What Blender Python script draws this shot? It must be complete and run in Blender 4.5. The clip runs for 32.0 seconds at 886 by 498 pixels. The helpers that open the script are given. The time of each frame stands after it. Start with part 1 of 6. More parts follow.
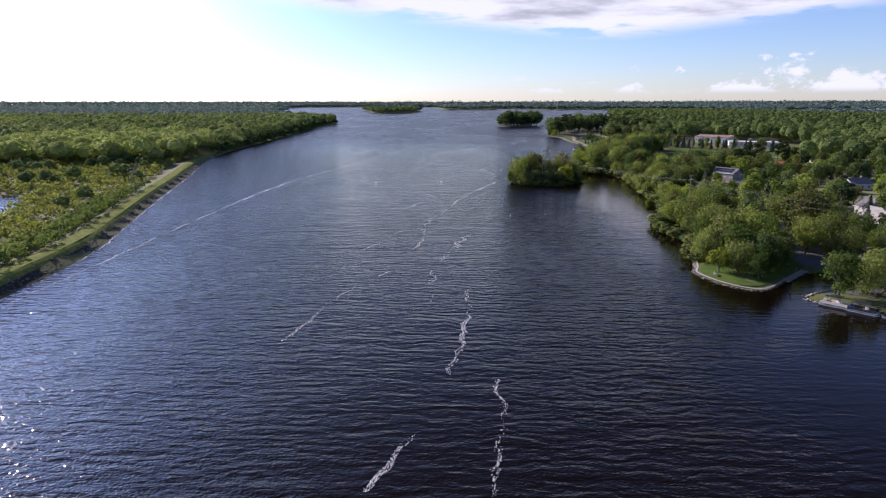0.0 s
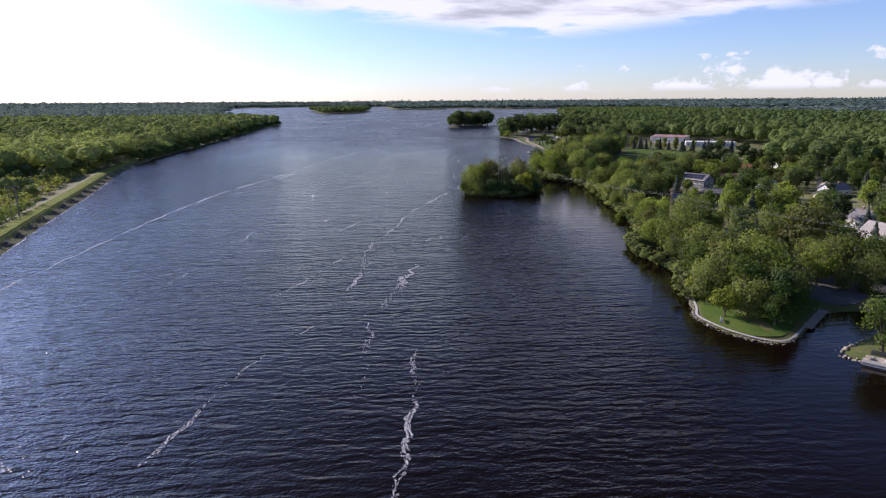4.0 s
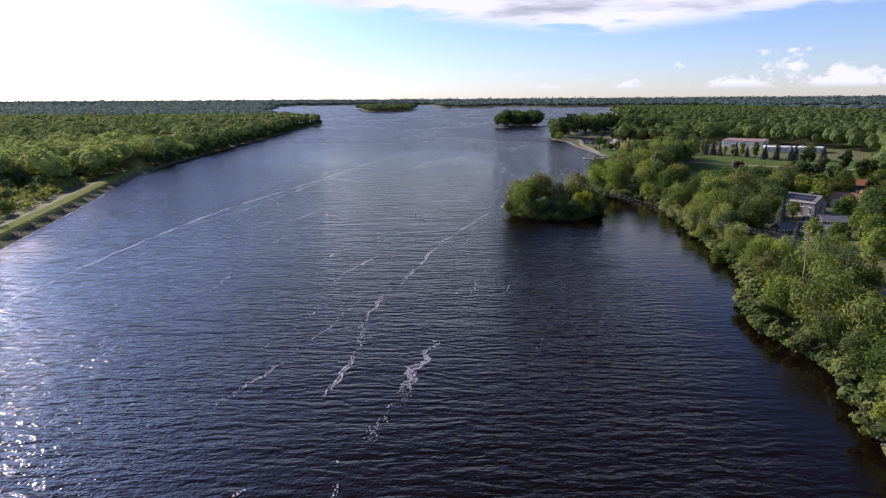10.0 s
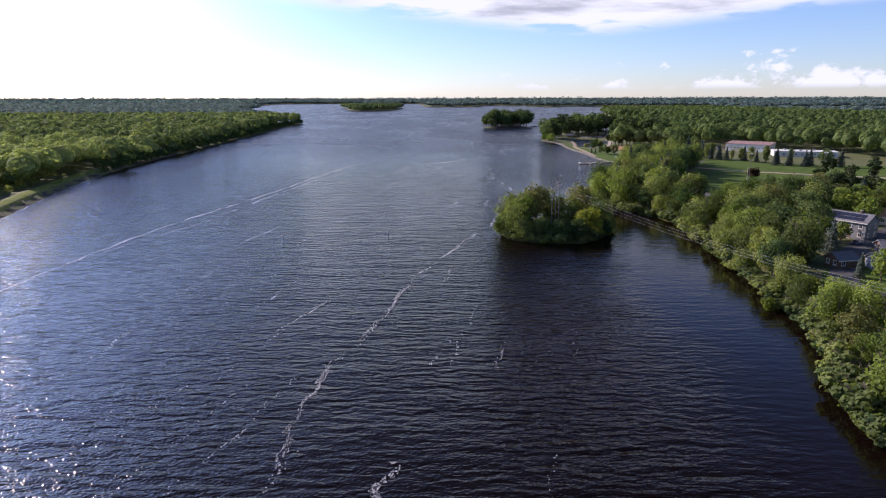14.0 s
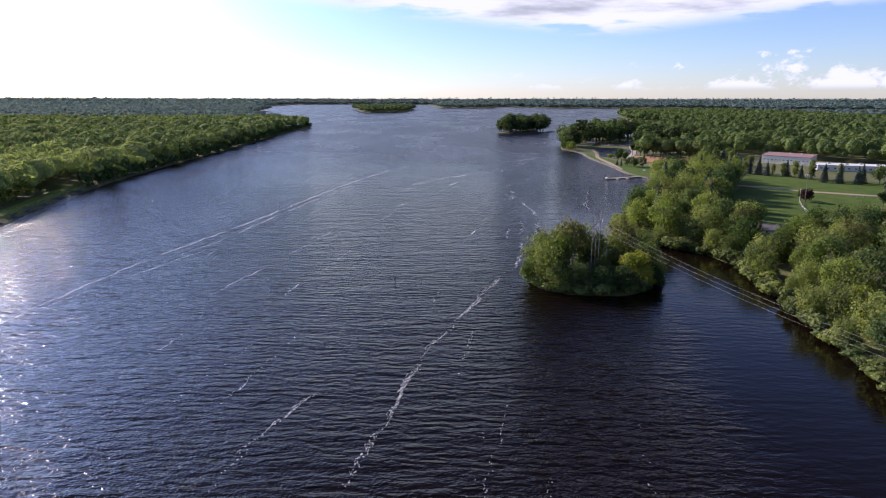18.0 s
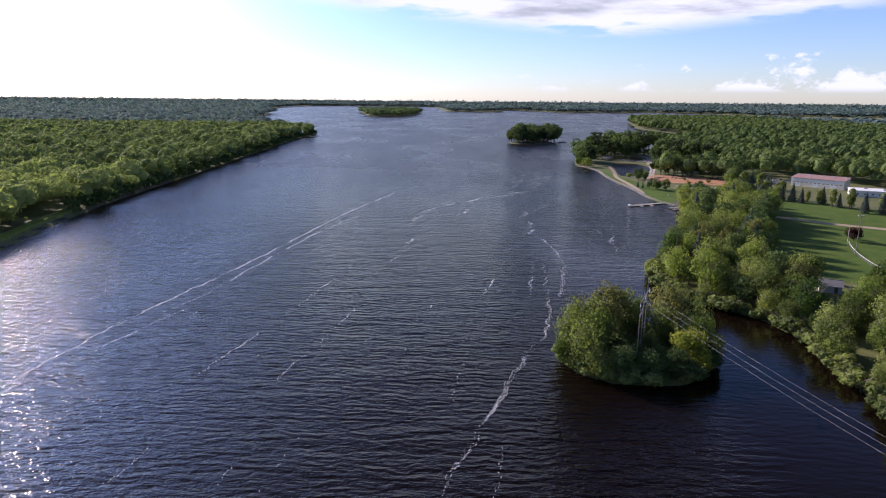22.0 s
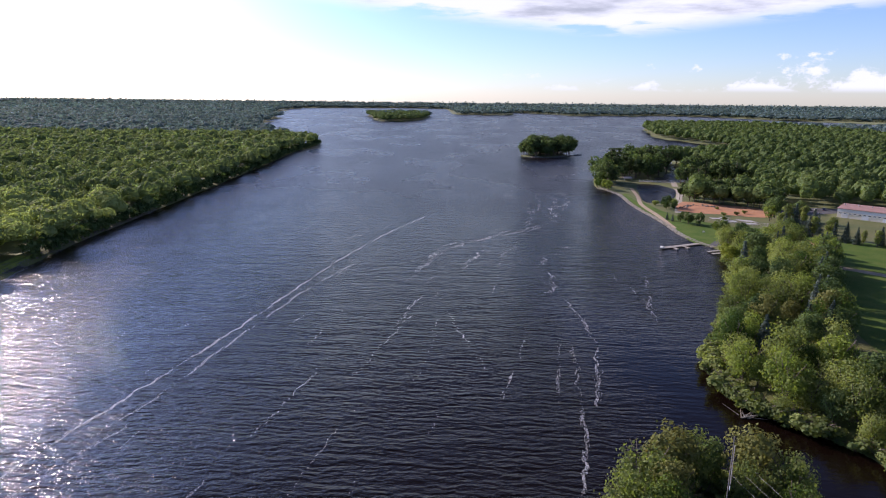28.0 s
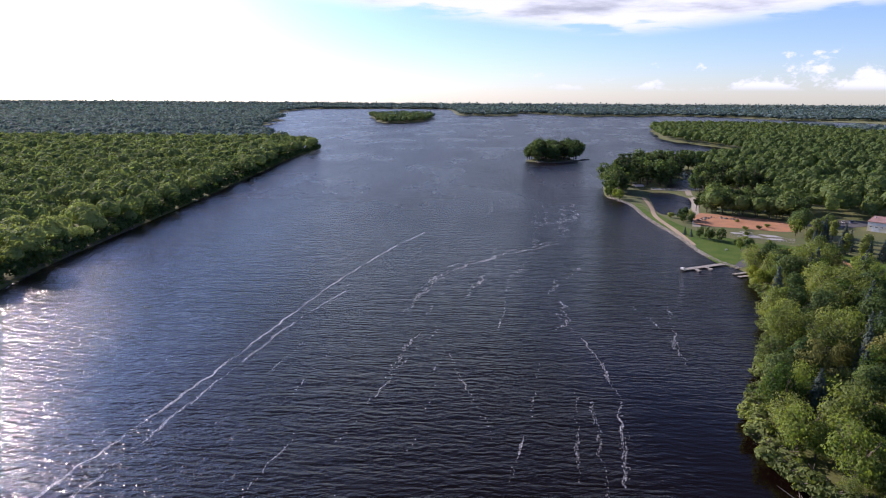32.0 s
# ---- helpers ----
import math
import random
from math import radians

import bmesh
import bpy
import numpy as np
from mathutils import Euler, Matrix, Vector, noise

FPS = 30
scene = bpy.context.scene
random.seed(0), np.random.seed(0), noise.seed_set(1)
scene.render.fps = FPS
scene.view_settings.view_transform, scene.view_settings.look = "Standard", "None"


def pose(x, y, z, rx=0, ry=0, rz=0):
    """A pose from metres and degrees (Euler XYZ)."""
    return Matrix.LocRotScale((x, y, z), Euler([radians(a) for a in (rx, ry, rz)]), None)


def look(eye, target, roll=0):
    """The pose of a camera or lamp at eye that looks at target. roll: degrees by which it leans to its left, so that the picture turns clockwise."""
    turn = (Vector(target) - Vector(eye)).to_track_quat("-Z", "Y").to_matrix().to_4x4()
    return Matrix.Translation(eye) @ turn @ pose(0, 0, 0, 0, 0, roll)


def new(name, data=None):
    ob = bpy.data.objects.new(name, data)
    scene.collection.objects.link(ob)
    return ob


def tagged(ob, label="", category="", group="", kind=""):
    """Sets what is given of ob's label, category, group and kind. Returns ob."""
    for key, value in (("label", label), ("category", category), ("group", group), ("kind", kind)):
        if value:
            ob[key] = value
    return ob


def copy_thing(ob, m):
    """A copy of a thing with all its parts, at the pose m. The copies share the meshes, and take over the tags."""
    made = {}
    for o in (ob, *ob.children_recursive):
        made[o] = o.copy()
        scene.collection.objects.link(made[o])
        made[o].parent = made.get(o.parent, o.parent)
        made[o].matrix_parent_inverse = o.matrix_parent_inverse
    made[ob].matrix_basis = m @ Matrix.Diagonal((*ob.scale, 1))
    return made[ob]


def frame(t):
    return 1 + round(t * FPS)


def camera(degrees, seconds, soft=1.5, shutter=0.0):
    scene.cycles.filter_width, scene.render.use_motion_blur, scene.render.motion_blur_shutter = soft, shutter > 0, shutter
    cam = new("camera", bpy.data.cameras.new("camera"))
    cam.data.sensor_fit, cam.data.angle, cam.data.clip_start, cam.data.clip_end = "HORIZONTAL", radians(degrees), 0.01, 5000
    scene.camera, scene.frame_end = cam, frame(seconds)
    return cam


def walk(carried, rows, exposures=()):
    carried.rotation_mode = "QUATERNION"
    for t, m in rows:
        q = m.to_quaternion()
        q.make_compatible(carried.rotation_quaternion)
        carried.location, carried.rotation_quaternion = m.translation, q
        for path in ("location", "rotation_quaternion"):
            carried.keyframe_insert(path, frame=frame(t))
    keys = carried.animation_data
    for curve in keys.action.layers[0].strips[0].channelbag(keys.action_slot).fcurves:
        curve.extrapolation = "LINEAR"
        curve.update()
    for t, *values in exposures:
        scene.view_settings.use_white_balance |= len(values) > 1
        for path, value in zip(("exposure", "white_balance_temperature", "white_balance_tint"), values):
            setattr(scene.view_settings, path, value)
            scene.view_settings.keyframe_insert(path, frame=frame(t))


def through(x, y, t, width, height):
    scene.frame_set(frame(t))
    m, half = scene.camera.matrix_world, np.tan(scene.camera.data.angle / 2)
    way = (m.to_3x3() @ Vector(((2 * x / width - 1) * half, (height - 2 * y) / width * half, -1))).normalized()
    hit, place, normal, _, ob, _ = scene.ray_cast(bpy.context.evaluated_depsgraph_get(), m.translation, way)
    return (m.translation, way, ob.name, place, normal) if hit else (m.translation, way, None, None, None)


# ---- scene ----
# camera and flight
cam = camera(70.0, 32.0, soft=1.1)
PATH = [
    (0, pose(0.00, 0.00, 45.00, 76.774, 0, 0.067) @ pose(0, 0, 0, 0, 0, -0.059)),
    (0.5, pose(0.11, 4.45, 45.30, 76.762, 0, -1.018) @ pose(0, 0, 0, 0, 0, -0.128)),
    (1, pose(0.24, 8.92, 45.58, 76.744, 0, -2.209) @ pose(0, 0, 0, 0, 0, -0.200)),
    (1.5, pose(0.43, 13.45, 45.83, 76.726, 0, -3.186) @ pose(0, 0, 0, 0, 0, -0.258)),
    (2, pose(0.70, 18.06, 46.04, 76.715, 0, -3.831) @ pose(0, 0, 0, 0, 0, -0.307)),
    (2.5, pose(1.08, 22.79, 46.17, 76.703, 0, -3.953) @ pose(0, 0, 0, 0, 0, -0.336)),
    (3, pose(1.59, 27.65, 46.23, 76.691, 0, -4.157) @ pose(0, 0, 0, 0, 0, -0.347)),
    (3.5, pose(2.25, 32.67, 46.24, 76.685, 0, -4.365) @ pose(0, 0, 0, 0, 0, -0.347)),
    (5.5, pose(5.48, 53.05, 46.24, 76.662, 0, -3.852) @ pose(0, 0, 0, 0, 0, -0.401)),
    (6, pose(6.17, 57.88, 46.25, 76.644, 0, -3.844) @ pose(0, 0, 0, 0, 0, -0.442)),
    (6.5, pose(6.72, 62.50, 46.35, 76.626, 0, -3.773) @ pose(0, 0, 0, 0, 0, -0.477)),
    (7, pose(7.17, 66.96, 46.59, 76.609, 0, -2.528) @ pose(0, 0, 0, 0, 0, -0.477)),
    (7.5, pose(7.55, 71.35, 46.90, 76.591, 0, -1.832) @ pose(0, 0, 0, 0, 0, -0.465)),
    (8, pose(7.93, 75.75, 47.20, 76.573, 0, -1.286) @ pose(0, 0, 0, 0, 0, -0.442)),
    (8.5, pose(8.33, 80.25, 47.44, 76.550, 0, -1.235) @ pose(0, 0, 0, 0, 0, -0.419)),
    (9, pose(8.82, 84.94, 47.53, 76.532, 0, -0.669) @ pose(0, 0, 0, 0, 0, -0.407)),
    (9.5, pose(9.42, 89.87, 47.50, 76.520, 0, -0.769) @ pose(0, 0, 0, 0, 0, -0.394)),
    (10, pose(10.10, 95.03, 47.42, 76.509, 0, -0.004) @ pose(0, 0, 0, 0, 0, -0.359)),
    (10.5, pose(10.81, 100.37, 47.31, 76.497, 0, -0.127) @ pose(0, 0, 0, 0, 0, -0.307)),
    (11, pose(11.51, 105.85, 47.18, 76.491, 0, 0.324) @ pose(0, 0, 0, 0, 0, -0.254)),
    (11.5, pose(12.16, 111.42, 47.05, 76.485, 0, 0.058) @ pose(0, 0, 0, 0, 0, -0.195)),
    (12, pose(12.70, 117.05, 46.94, 76.479, 0, -0.421) @ pose(0, 0, 0, 0, 0, -0.141)),
    (12.5, pose(13.10, 122.68, 46.86, 76.467, 0, -0.934) @ pose(0, 0, 0, 0, 0, -0.105)),
    (13, pose(13.31, 128.29, 46.83, 76.461, 0, -1.170) @ pose(0, 0, 0, 0, 0, -0.094)),
    (13.5, pose(13.39, 133.82, 46.83, 76.450, 0, -1.241) @ pose(0, 0, 0, 0, 0, -0.095)),
    (15.5, pose(13.50, 154.76, 47.43, 76.408, 0, -0.635) @ pose(0, 0, 0, 0, 0, -0.065)),
    (16, pose(13.50, 159.58, 47.87, 76.402, 0, -0.593) @ pose(0, 0, 0, 0, 0, -0.046)),
    (16.5, pose(13.42, 164.20, 48.58, 76.408, 0, -0.376) @ pose(0, 0, 0, 0, 0, -0.023)),
    (17, pose(13.21, 168.63, 49.60, 76.414, 0, -0.282) @ pose(0, 0, 0, 0, 0, 0.012)),
    (17.5, pose(12.88, 172.89, 50.86, 76.420, 0, -0.198) @ pose(0, 0, 0, 0, 0, 0.053)),
    (18, pose(12.45, 176.98, 52.27, 76.432, 0, -0.131) @ pose(0, 0, 0, 0, 0, 0.100)),
    (18.5, pose(11.94, 180.94, 53.76, 76.438, 0, -0.089) @ pose(0, 0, 0, 0, 0, 0.154)),
    (19, pose(11.38, 184.77, 55.23, 76.450, 0, -0.058) @ pose(0, 0, 0, 0, 0, 0.213)),
    (19.5, pose(10.79, 188.50, 56.63, 76.461, 0, -0.020) @ pose(0, 0, 0, 0, 0, 0.282)),
    (20, pose(10.19, 192.15, 57.98, 76.467, 0, 0.069) @ pose(0, 0, 0, 0, 0, 0.354)),
    (20.5, pose(9.64, 195.76, 59.30, 76.473, 0, 0.088) @ pose(0, 0, 0, 0, 0, 0.419)),
    (21, pose(9.18, 199.36, 60.64, 76.479, 0, 0.175) @ pose(0, 0, 0, 0, 0, 0.477)),
    (21.5, pose(8.83, 202.99, 62.04, 76.485, 0, 0.222) @ pose(0, 0, 0, 0, 0, 0.518)),
    (22, pose(8.64, 206.68, 63.52, 76.485, 0, 0.309) @ pose(0, 0, 0, 0, 0, 0.541)),
    (22.5, pose(8.56, 210.45, 65.12, 76.473, 0, 0.435) @ pose(0, 0, 0, 0, 0, 0.530)),
    (23, pose(8.52, 214.29, 66.79, 76.450, 0, 0.514) @ pose(0, 0, 0, 0, 0, 0.476)),
    (23.5, pose(8.49, 218.18, 68.49, 76.420, 0, 0.561) @ pose(0, 0, 0, 0, 0, 0.412)),
    (24, pose(8.48, 222.07, 70.18, 76.402, 0, 0.637) @ pose(0, 0, 0, 0, 0, 0.354)),
    (24.5, pose(8.48, 225.96, 71.80, 76.391, 0, 0.695) @ pose(0, 0, 0, 0, 0, 0.341)),
    (25, pose(8.48, 229.82, 73.31, 76.391, 0, 0.791) @ pose(0, 0, 0, 0, 0, 0.371)),
    (25.5, pose(8.47, 233.70, 74.65, 76.402, 0, 0.851) @ pose(0, 0, 0, 0, 0, 0.424)),
    (26, pose(8.47, 237.65, 75.77, 76.408, 0, 0.914) @ pose(0, 0, 0, 0, 0, 0.490)),
    (26.5, pose(8.48, 241.71, 76.64, 76.414, 0, 0.985) @ pose(0, 0, 0, 0, 0, 0.542)),
    (28.5, pose(8.74, 258.18, 78.59, 76.432, 0, 1.191) @ pose(0, 0, 0, 0, 0, 0.612)),
    (29, pose(8.84, 262.12, 78.99, 76.438, 0, 1.249) @ pose(0, 0, 0, 0, 0, 0.600)),
    (29.5, pose(8.94, 265.90, 79.47, 76.432, 0, 1.313) @ pose(0, 0, 0, 0, 0, 0.578)),
    (30, pose(9.05, 269.54, 80.01, 76.432, 0, 1.366) @ pose(0, 0, 0, 0, 0, 0.548)),
    (30.5, pose(9.15, 273.06, 80.62, 76.426, 0, 1.429) @ pose(0, 0, 0, 0, 0, 0.508)),
    (31, pose(9.27, 276.50, 81.26, 76.420, 0, 1.441) @ pose(0, 0, 0, 0, 0, 0.460)),
    (31.5, pose(9.38, 279.89, 81.94, 76.414, 0, 1.488) @ pose(0, 0, 0, 0, 0, 0.412)),
    (32, pose(9.49, 283.24, 82.63, 76.408, 0, 1.531) @ pose(0, 0, 0, 0, 0, 0.365)),
]
walk(cam, PATH, exposures=[(0, 0.14, 6150, 30), (32, 0.24, 6080, 30)])

# world: late-afternoon sky with a cloud bank
SUN_AZ, SUN_EL = radians(-50), radians(25)     # azimuth from +y towards +x
world = bpy.data.worlds.new("sky")
scene.world = world
world.use_nodes = True


def build_world():
    nt = world.node_tree
    nt.nodes.clear()
    N, L = nt.nodes.new, nt.links.new
    out, bg = N("ShaderNodeOutputWorld"), N("ShaderNodeBackground")
    sky = N("ShaderNodeTexSky")
    sky.sky_type, sky.sun_disc = "NISHITA", False
    sky.sun_elevation, sky.sun_rotation = SUN_EL, SUN_AZ
    sky.air_density, sky.dust_density, sky.ozone_density = 1.0, 0.15, 4.0
    tc, sep = N("ShaderNodeTexCoord"), N("ShaderNodeSeparateXYZ")
    L(tc.outputs["Generated"], sep.inputs[0])

    def math_node(op, a, b=None, c=None):
        m = N("ShaderNodeMath")
        m.operation = op
        for i, v in enumerate((a, b, c)):
            if v is None:
                continue
            if hasattr(v, "links"):
                L(v, m.inputs[i])
            else:
                m.inputs[i].default_value = v
        return m.outputs[0]

    def ramp(v, lo, hi):
        m = N("ShaderNodeMapRange")
        m.interpolation_type = "SMOOTHSTEP"
        L(v, m.inputs[0])
        m.inputs[1].default_value, m.inputs[2].default_value = lo, hi
        return m.outputs[0]

    # clouds on a flat deck: direction over height
    el = sep.outputs[2]
    inv = math_node("DIVIDE", 1.0, math_node("ADD", math_node("MAXIMUM", el, 0.0), 0.06))
    comb = N("ShaderNodeCombineXYZ")
    L(math_node("MULTIPLY", sep.outputs[0], inv), comb.inputs[0])
    L(math_node("MULTIPLY", sep.outputs[1], inv), comb.inputs[1])
    n1 = N("ShaderNodeTexNoise")
    n1.inputs["Scale"].default_value, n1.inputs["Detail"].default_value = 1.05, 9
    n1.inputs["Roughness"].default_value = 0.56
    L(comb.outputs[0], n1.inputs["Vector"])
    # the deck's lower edge hangs lowest a little east of north
    rim = math_node("SUBTRACT", el, math_node("MULTIPLY", math_node("ABSOLUTE", math_node("SUBTRACT", sep.outputs[0], 0.24)), 0.10))
    deck = ramp(math_node("ADD", n1.outputs[0], math_node("MULTIPLY", ramp(rim, 0.085, 0.125), 0.26)), 0.40, 0.52)
    deck = math_node("MULTIPLY", deck, math_node("MULTIPLY", ramp(rim, 0.078, 0.104), math_node("SUBTRACT", 1.0, ramp(el, 0.20, 0.32))))
    # small heaps of cumulus low over the woods
    n2 = N("ShaderNodeTexNoise")
    n2.inputs["Scale"].default_value, n2.inputs["Detail"].default_value = 16.0, 8
    n2.inputs["Roughness"].default_value = 0.62
    mp = N("ShaderNodeMapping")
    mp.inputs["Scale"].default_value = (1.0, 1.0, 1.7)
    mp.inputs["Location"].default_value = (0.3, 0.1, 0.0)
    L(tc.outputs["Generated"], mp.inputs["Vector"])
    L(mp.outputs[0], n2.inputs["Vector"])
    bank = math_node("MULTIPLY", ramp(sep.outputs[0], 0.36, 0.44), 0.080)
    puff = math_node("SUBTRACT", math_node("ADD", n2.outputs[0], bank), math_node("MULTIPLY", el, 3.3))
    heaps = math_node("MULTIPLY", ramp(puff, 0.455, 0.545), ramp(el, 0.008, 0.018))
    heaps = math_node("MULTIPLY", heaps, math_node("MULTIPLY", ramp(sep.outputs[0], 0.02, 0.16), math_node("SUBTRACT", 1.0, ramp(el, 0.07, 0.085))))
    cover = math_node("MAXIMUM", deck, heaps)
    shade = N("ShaderNodeMix")
    shade.data_type = "RGBA"
    L(ramp(math_node("MULTIPLY_ADD", rim, 2.2, n1.outputs[0]), 0.70, 0.94), shade.inputs[0])
    shade.inputs[6].default_value, shade.inputs[7].default_value = (6.3, 6.8, 7.0, 1), (3.2, 3.6, 3.9, 1)
    mix = N("ShaderNodeMix")
    mix.data_type = "RGBA"
    L(cover, mix.inputs[0])
    tone = N("ShaderNodeMix")
    tone.data_type, tone.blend_type = "RGBA", "MULTIPLY"
    tone.inputs[0].default_value, tone.inputs[7].default_value = 1.0, (0.91, 0.98, 1.11, 1)
    L(sky.outputs[0], tone.inputs[6])
    # thin high haze that glares round the sun
    dot = N("ShaderNodeVectorMath")
    dot.operation = "DOT_PRODUCT"
    L(tc.outputs["Generated"], dot.inputs[0])
    dot.inputs[1].default_value = (math.sin(SUN_AZ) * math.cos(SUN_EL), math.cos(SUN_AZ) * math.cos(SUN_EL), math.sin(SUN_EL))
    glare = math_node("POWER", math_node("MAXIMUM", dot.outputs["Value"], 0.0), 13.0)
    veil = N("ShaderNodeVectorMath")
    veil.operation = "SCALE"
    L(tone.outputs[2], veil.inputs[0])
    deep = math_node("MULTIPLY_ADD", ramp(el, 0.20, 0.64), -0.52, 1.0)
    L(math_node("MULTIPLY", math_node("MULTIPLY_ADD", glare, 5.6, 0.97), deep), veil.inputs["Scale"])
    # milky forward glow of the haze, wider than the glare
    milk = N("ShaderNodeVectorMath")
    milk.operation = "MULTIPLY_ADD"
    glow = N("ShaderNodeCombineXYZ")
    wide = math_node("MULTIPLY", math_node("POWER", math_node("MAXIMUM", dot.outputs["Value"], 0.0), 7.0), 2.8)
    for i in range(3):
        L(wide, glow.inputs[i])
    L(glow.outputs[0], milk.inputs[0])
    milk.inputs[1].default_value = (1.0, 0.97, 0.95)
    L(veil.outputs[0], milk.inputs[2])
    L(milk.outputs[0], mix.inputs[6])
    L(shade.outputs[2], mix.inputs[7])
    L(mix.outputs[2], bg.inputs[0])
    bg.inputs[1].default_value = 0.128
    L(bg.outputs[0], out.inputs[0])


build_world()
sun = new("sun", bpy.data.lights.new("sun", "SUN"))
sun.data.energy, sun.data.angle, sun.data.color = 5.8, radians(0.5), (1.0, 0.89, 0.71)
to_sun = Vector((math.sin(SUN_AZ) * math.cos(SUN_EL), math.cos(SUN_AZ) * math.cos(SUN_EL), math.sin(SUN_EL)))
sun.matrix_world = look(to_sun * 500, (0, 0, 0))


# ---------------------------------------------------------------- materials
def material(name, color, rough=0.8, color2=None, scale=1.0, detail=6.0, metal=0.0, bump=0.0, bump_scale=None, spread=(0.35, 0.65),
             random_tint=0.0, island=False, spec=0.5, stretch=(1, 1, 1), coat=0.0):
    """A surface of two colours mixed by noise at two scales, with relief and tint by piece."""
    m = bpy.data.materials.new(name)
    m.use_nodes = True
    nt = m.node_tree
    N, L = nt.nodes.new, nt.links.new
    p = nt.nodes["Principled BSDF"]
    p.inputs["Roughness"].default_value, p.inputs["Metallic"].default_value = rough, metal
    p.inputs["Specular IOR Level"].default_value = spec
    p.inputs["Coat Weight"].default_value = coat
    geo, mp = N("ShaderNodeNewGeometry"), N("ShaderNodeMapping")
    mp.inputs["Scale"].default_value = stretch
    L(geo.outputs["Position"], mp.inputs["Vector"])
    color2 = color2 or tuple(c * 0.72 for c in color)
    n1, n2 = N("ShaderNodeTexNoise"), N("ShaderNodeTexNoise")
    for n, s in ((n1, scale), (n2, scale * 7.3)):
        n.inputs["Scale"].default_value, n.inputs["Detail"].default_value = s, detail
        L(mp.outputs[0], n.inputs["Vector"])
    add = N("ShaderNodeMath")
    add.operation = "MULTIPLY_ADD"
    L(n2.outputs[0], add.inputs[0])
    add.inputs[1].default_value = 0.45
    L(n1.outputs[0], add.inputs[2])
    mr = N("ShaderNodeMapRange")
    L(add.outputs[0], mr.inputs[0])
    mr.inputs[1].default_value, mr.inputs[2].default_value = spread[0] + 0.22, spread[1] + 0.22
    mix = N("ShaderNodeMix")
    mix.data_type = "RGBA"
    L(mr.outputs[0], mix.inputs[0])
    mix.inputs[6].default_value, mix.inputs[7].default_value = (*color, 1), (*color2, 1)
    col = mix.outputs[2]
    if random_tint:
        hsv = N("ShaderNodeHueSaturation")
        src = geo.outputs["Random Per Island"] if island else N("ShaderNodeObjectInfo").outputs["Random"]
        mv = N("ShaderNodeMapRange")
        L(src, mv.inputs[0])
        mv.inputs[3].default_value, mv.inputs[4].default_value = 1 - random_tint, 1 + random_tint
        L(mv.outputs[0], hsv.inputs["Value"])
        L(col, hsv.inputs["Color"])
        col = hsv.outputs[0]
    L(col, p.inputs["Base Color"])
    if bump:
        b = N("ShaderNodeBump")
        b.inputs["Strength"].default_value, b.inputs["Distance"].default_value = 1.0, bump
        nb = N("ShaderNodeTexNoise")
        nb.inputs["Scale"].default_value, nb.inputs["Detail"].default_value = bump_scale or scale * 9, 5
        L(mp.outputs[0], nb.inputs["Vector"])
        L(nb.outputs[0], b.inputs["Height"])
        L(b.outputs[0], p.inputs["Normal"])
    return m


def leaf_material(name, dark, light, through, stand=0.06, tint=0.15, thin=0.34):
    """Leaves that let light through; hue drifts from tree to tree and from spray to spray."""
    m = bpy.data.materials.new(name)
    m.use_nodes = True
    nt = m.node_tree
    nt.nodes.clear()
    N, L = nt.nodes.new, nt.links.new
    out, dif, tr, mx = N("ShaderNodeOutputMaterial"), N("ShaderNodeBsdfPrincipled"), N("ShaderNodeBsdfTranslucent"), N("ShaderNodeMixShader")
    dif.inputs["Roughness"].default_value, dif.inputs["Specular IOR Level"].default_value = 0.8, 0.04
    geo, oi = N("ShaderNodeNewGeometry"), N("ShaderNodeObjectInfo")
    n = N("ShaderNodeTexNoise")
    n.inputs["Scale"].default_value, n.inputs["Detail"].default_value = stand, 3
    L(geo.outputs["Position"], n.inputs["Vector"])
    a = N("ShaderNodeMath")
    a.operation = "MULTIPLY_ADD"
    L(geo.outputs["Random Per Island"], a.inputs[0])
    a.inputs[1].default_value = tint
    L(n.outputs[0], a.inputs[2])
    b = N("ShaderNodeMath")
    b.operation = "MULTIPLY_ADD"
    L(oi.outputs["Random"], b.inputs[0])
    b.inputs[1].default_value = 0.6
    L(a.outputs[0], b.inputs[2])
    mr = N("ShaderNodeMapRange")
    L(b.outputs[0], mr.inputs[0])
    mr.inputs[1].default_value, mr.inputs[2].default_value = 0.55, 1.25
    mix = N("ShaderNodeMix")
    mix.data_type = "RGBA"
    L(mr.outputs[0], mix.inputs[0])
    mix.inputs[6].default_value, mix.inputs[7].default_value = (*dark, 1), (*light, 1)
    L(mix.outputs[2], dif.inputs["Base Color"])
    t = N("ShaderNodeMix")
    t.data_type, t.blend_type = "RGBA", "MULTIPLY"
    t.inputs[0].default_value = 1.0
    L(mix.outputs[2], t.inputs[6])
    t.inputs[7].default_value = (*through, 1)
    L(t.outputs[2], tr.inputs[0])
    mx.inputs[0].default_value = thin
    L(dif.outputs[0], mx.inputs[1])
    L(tr.outputs[0], mx.inputs[2])
    L(mx.outputs[0], out.inputs[0])
    return m


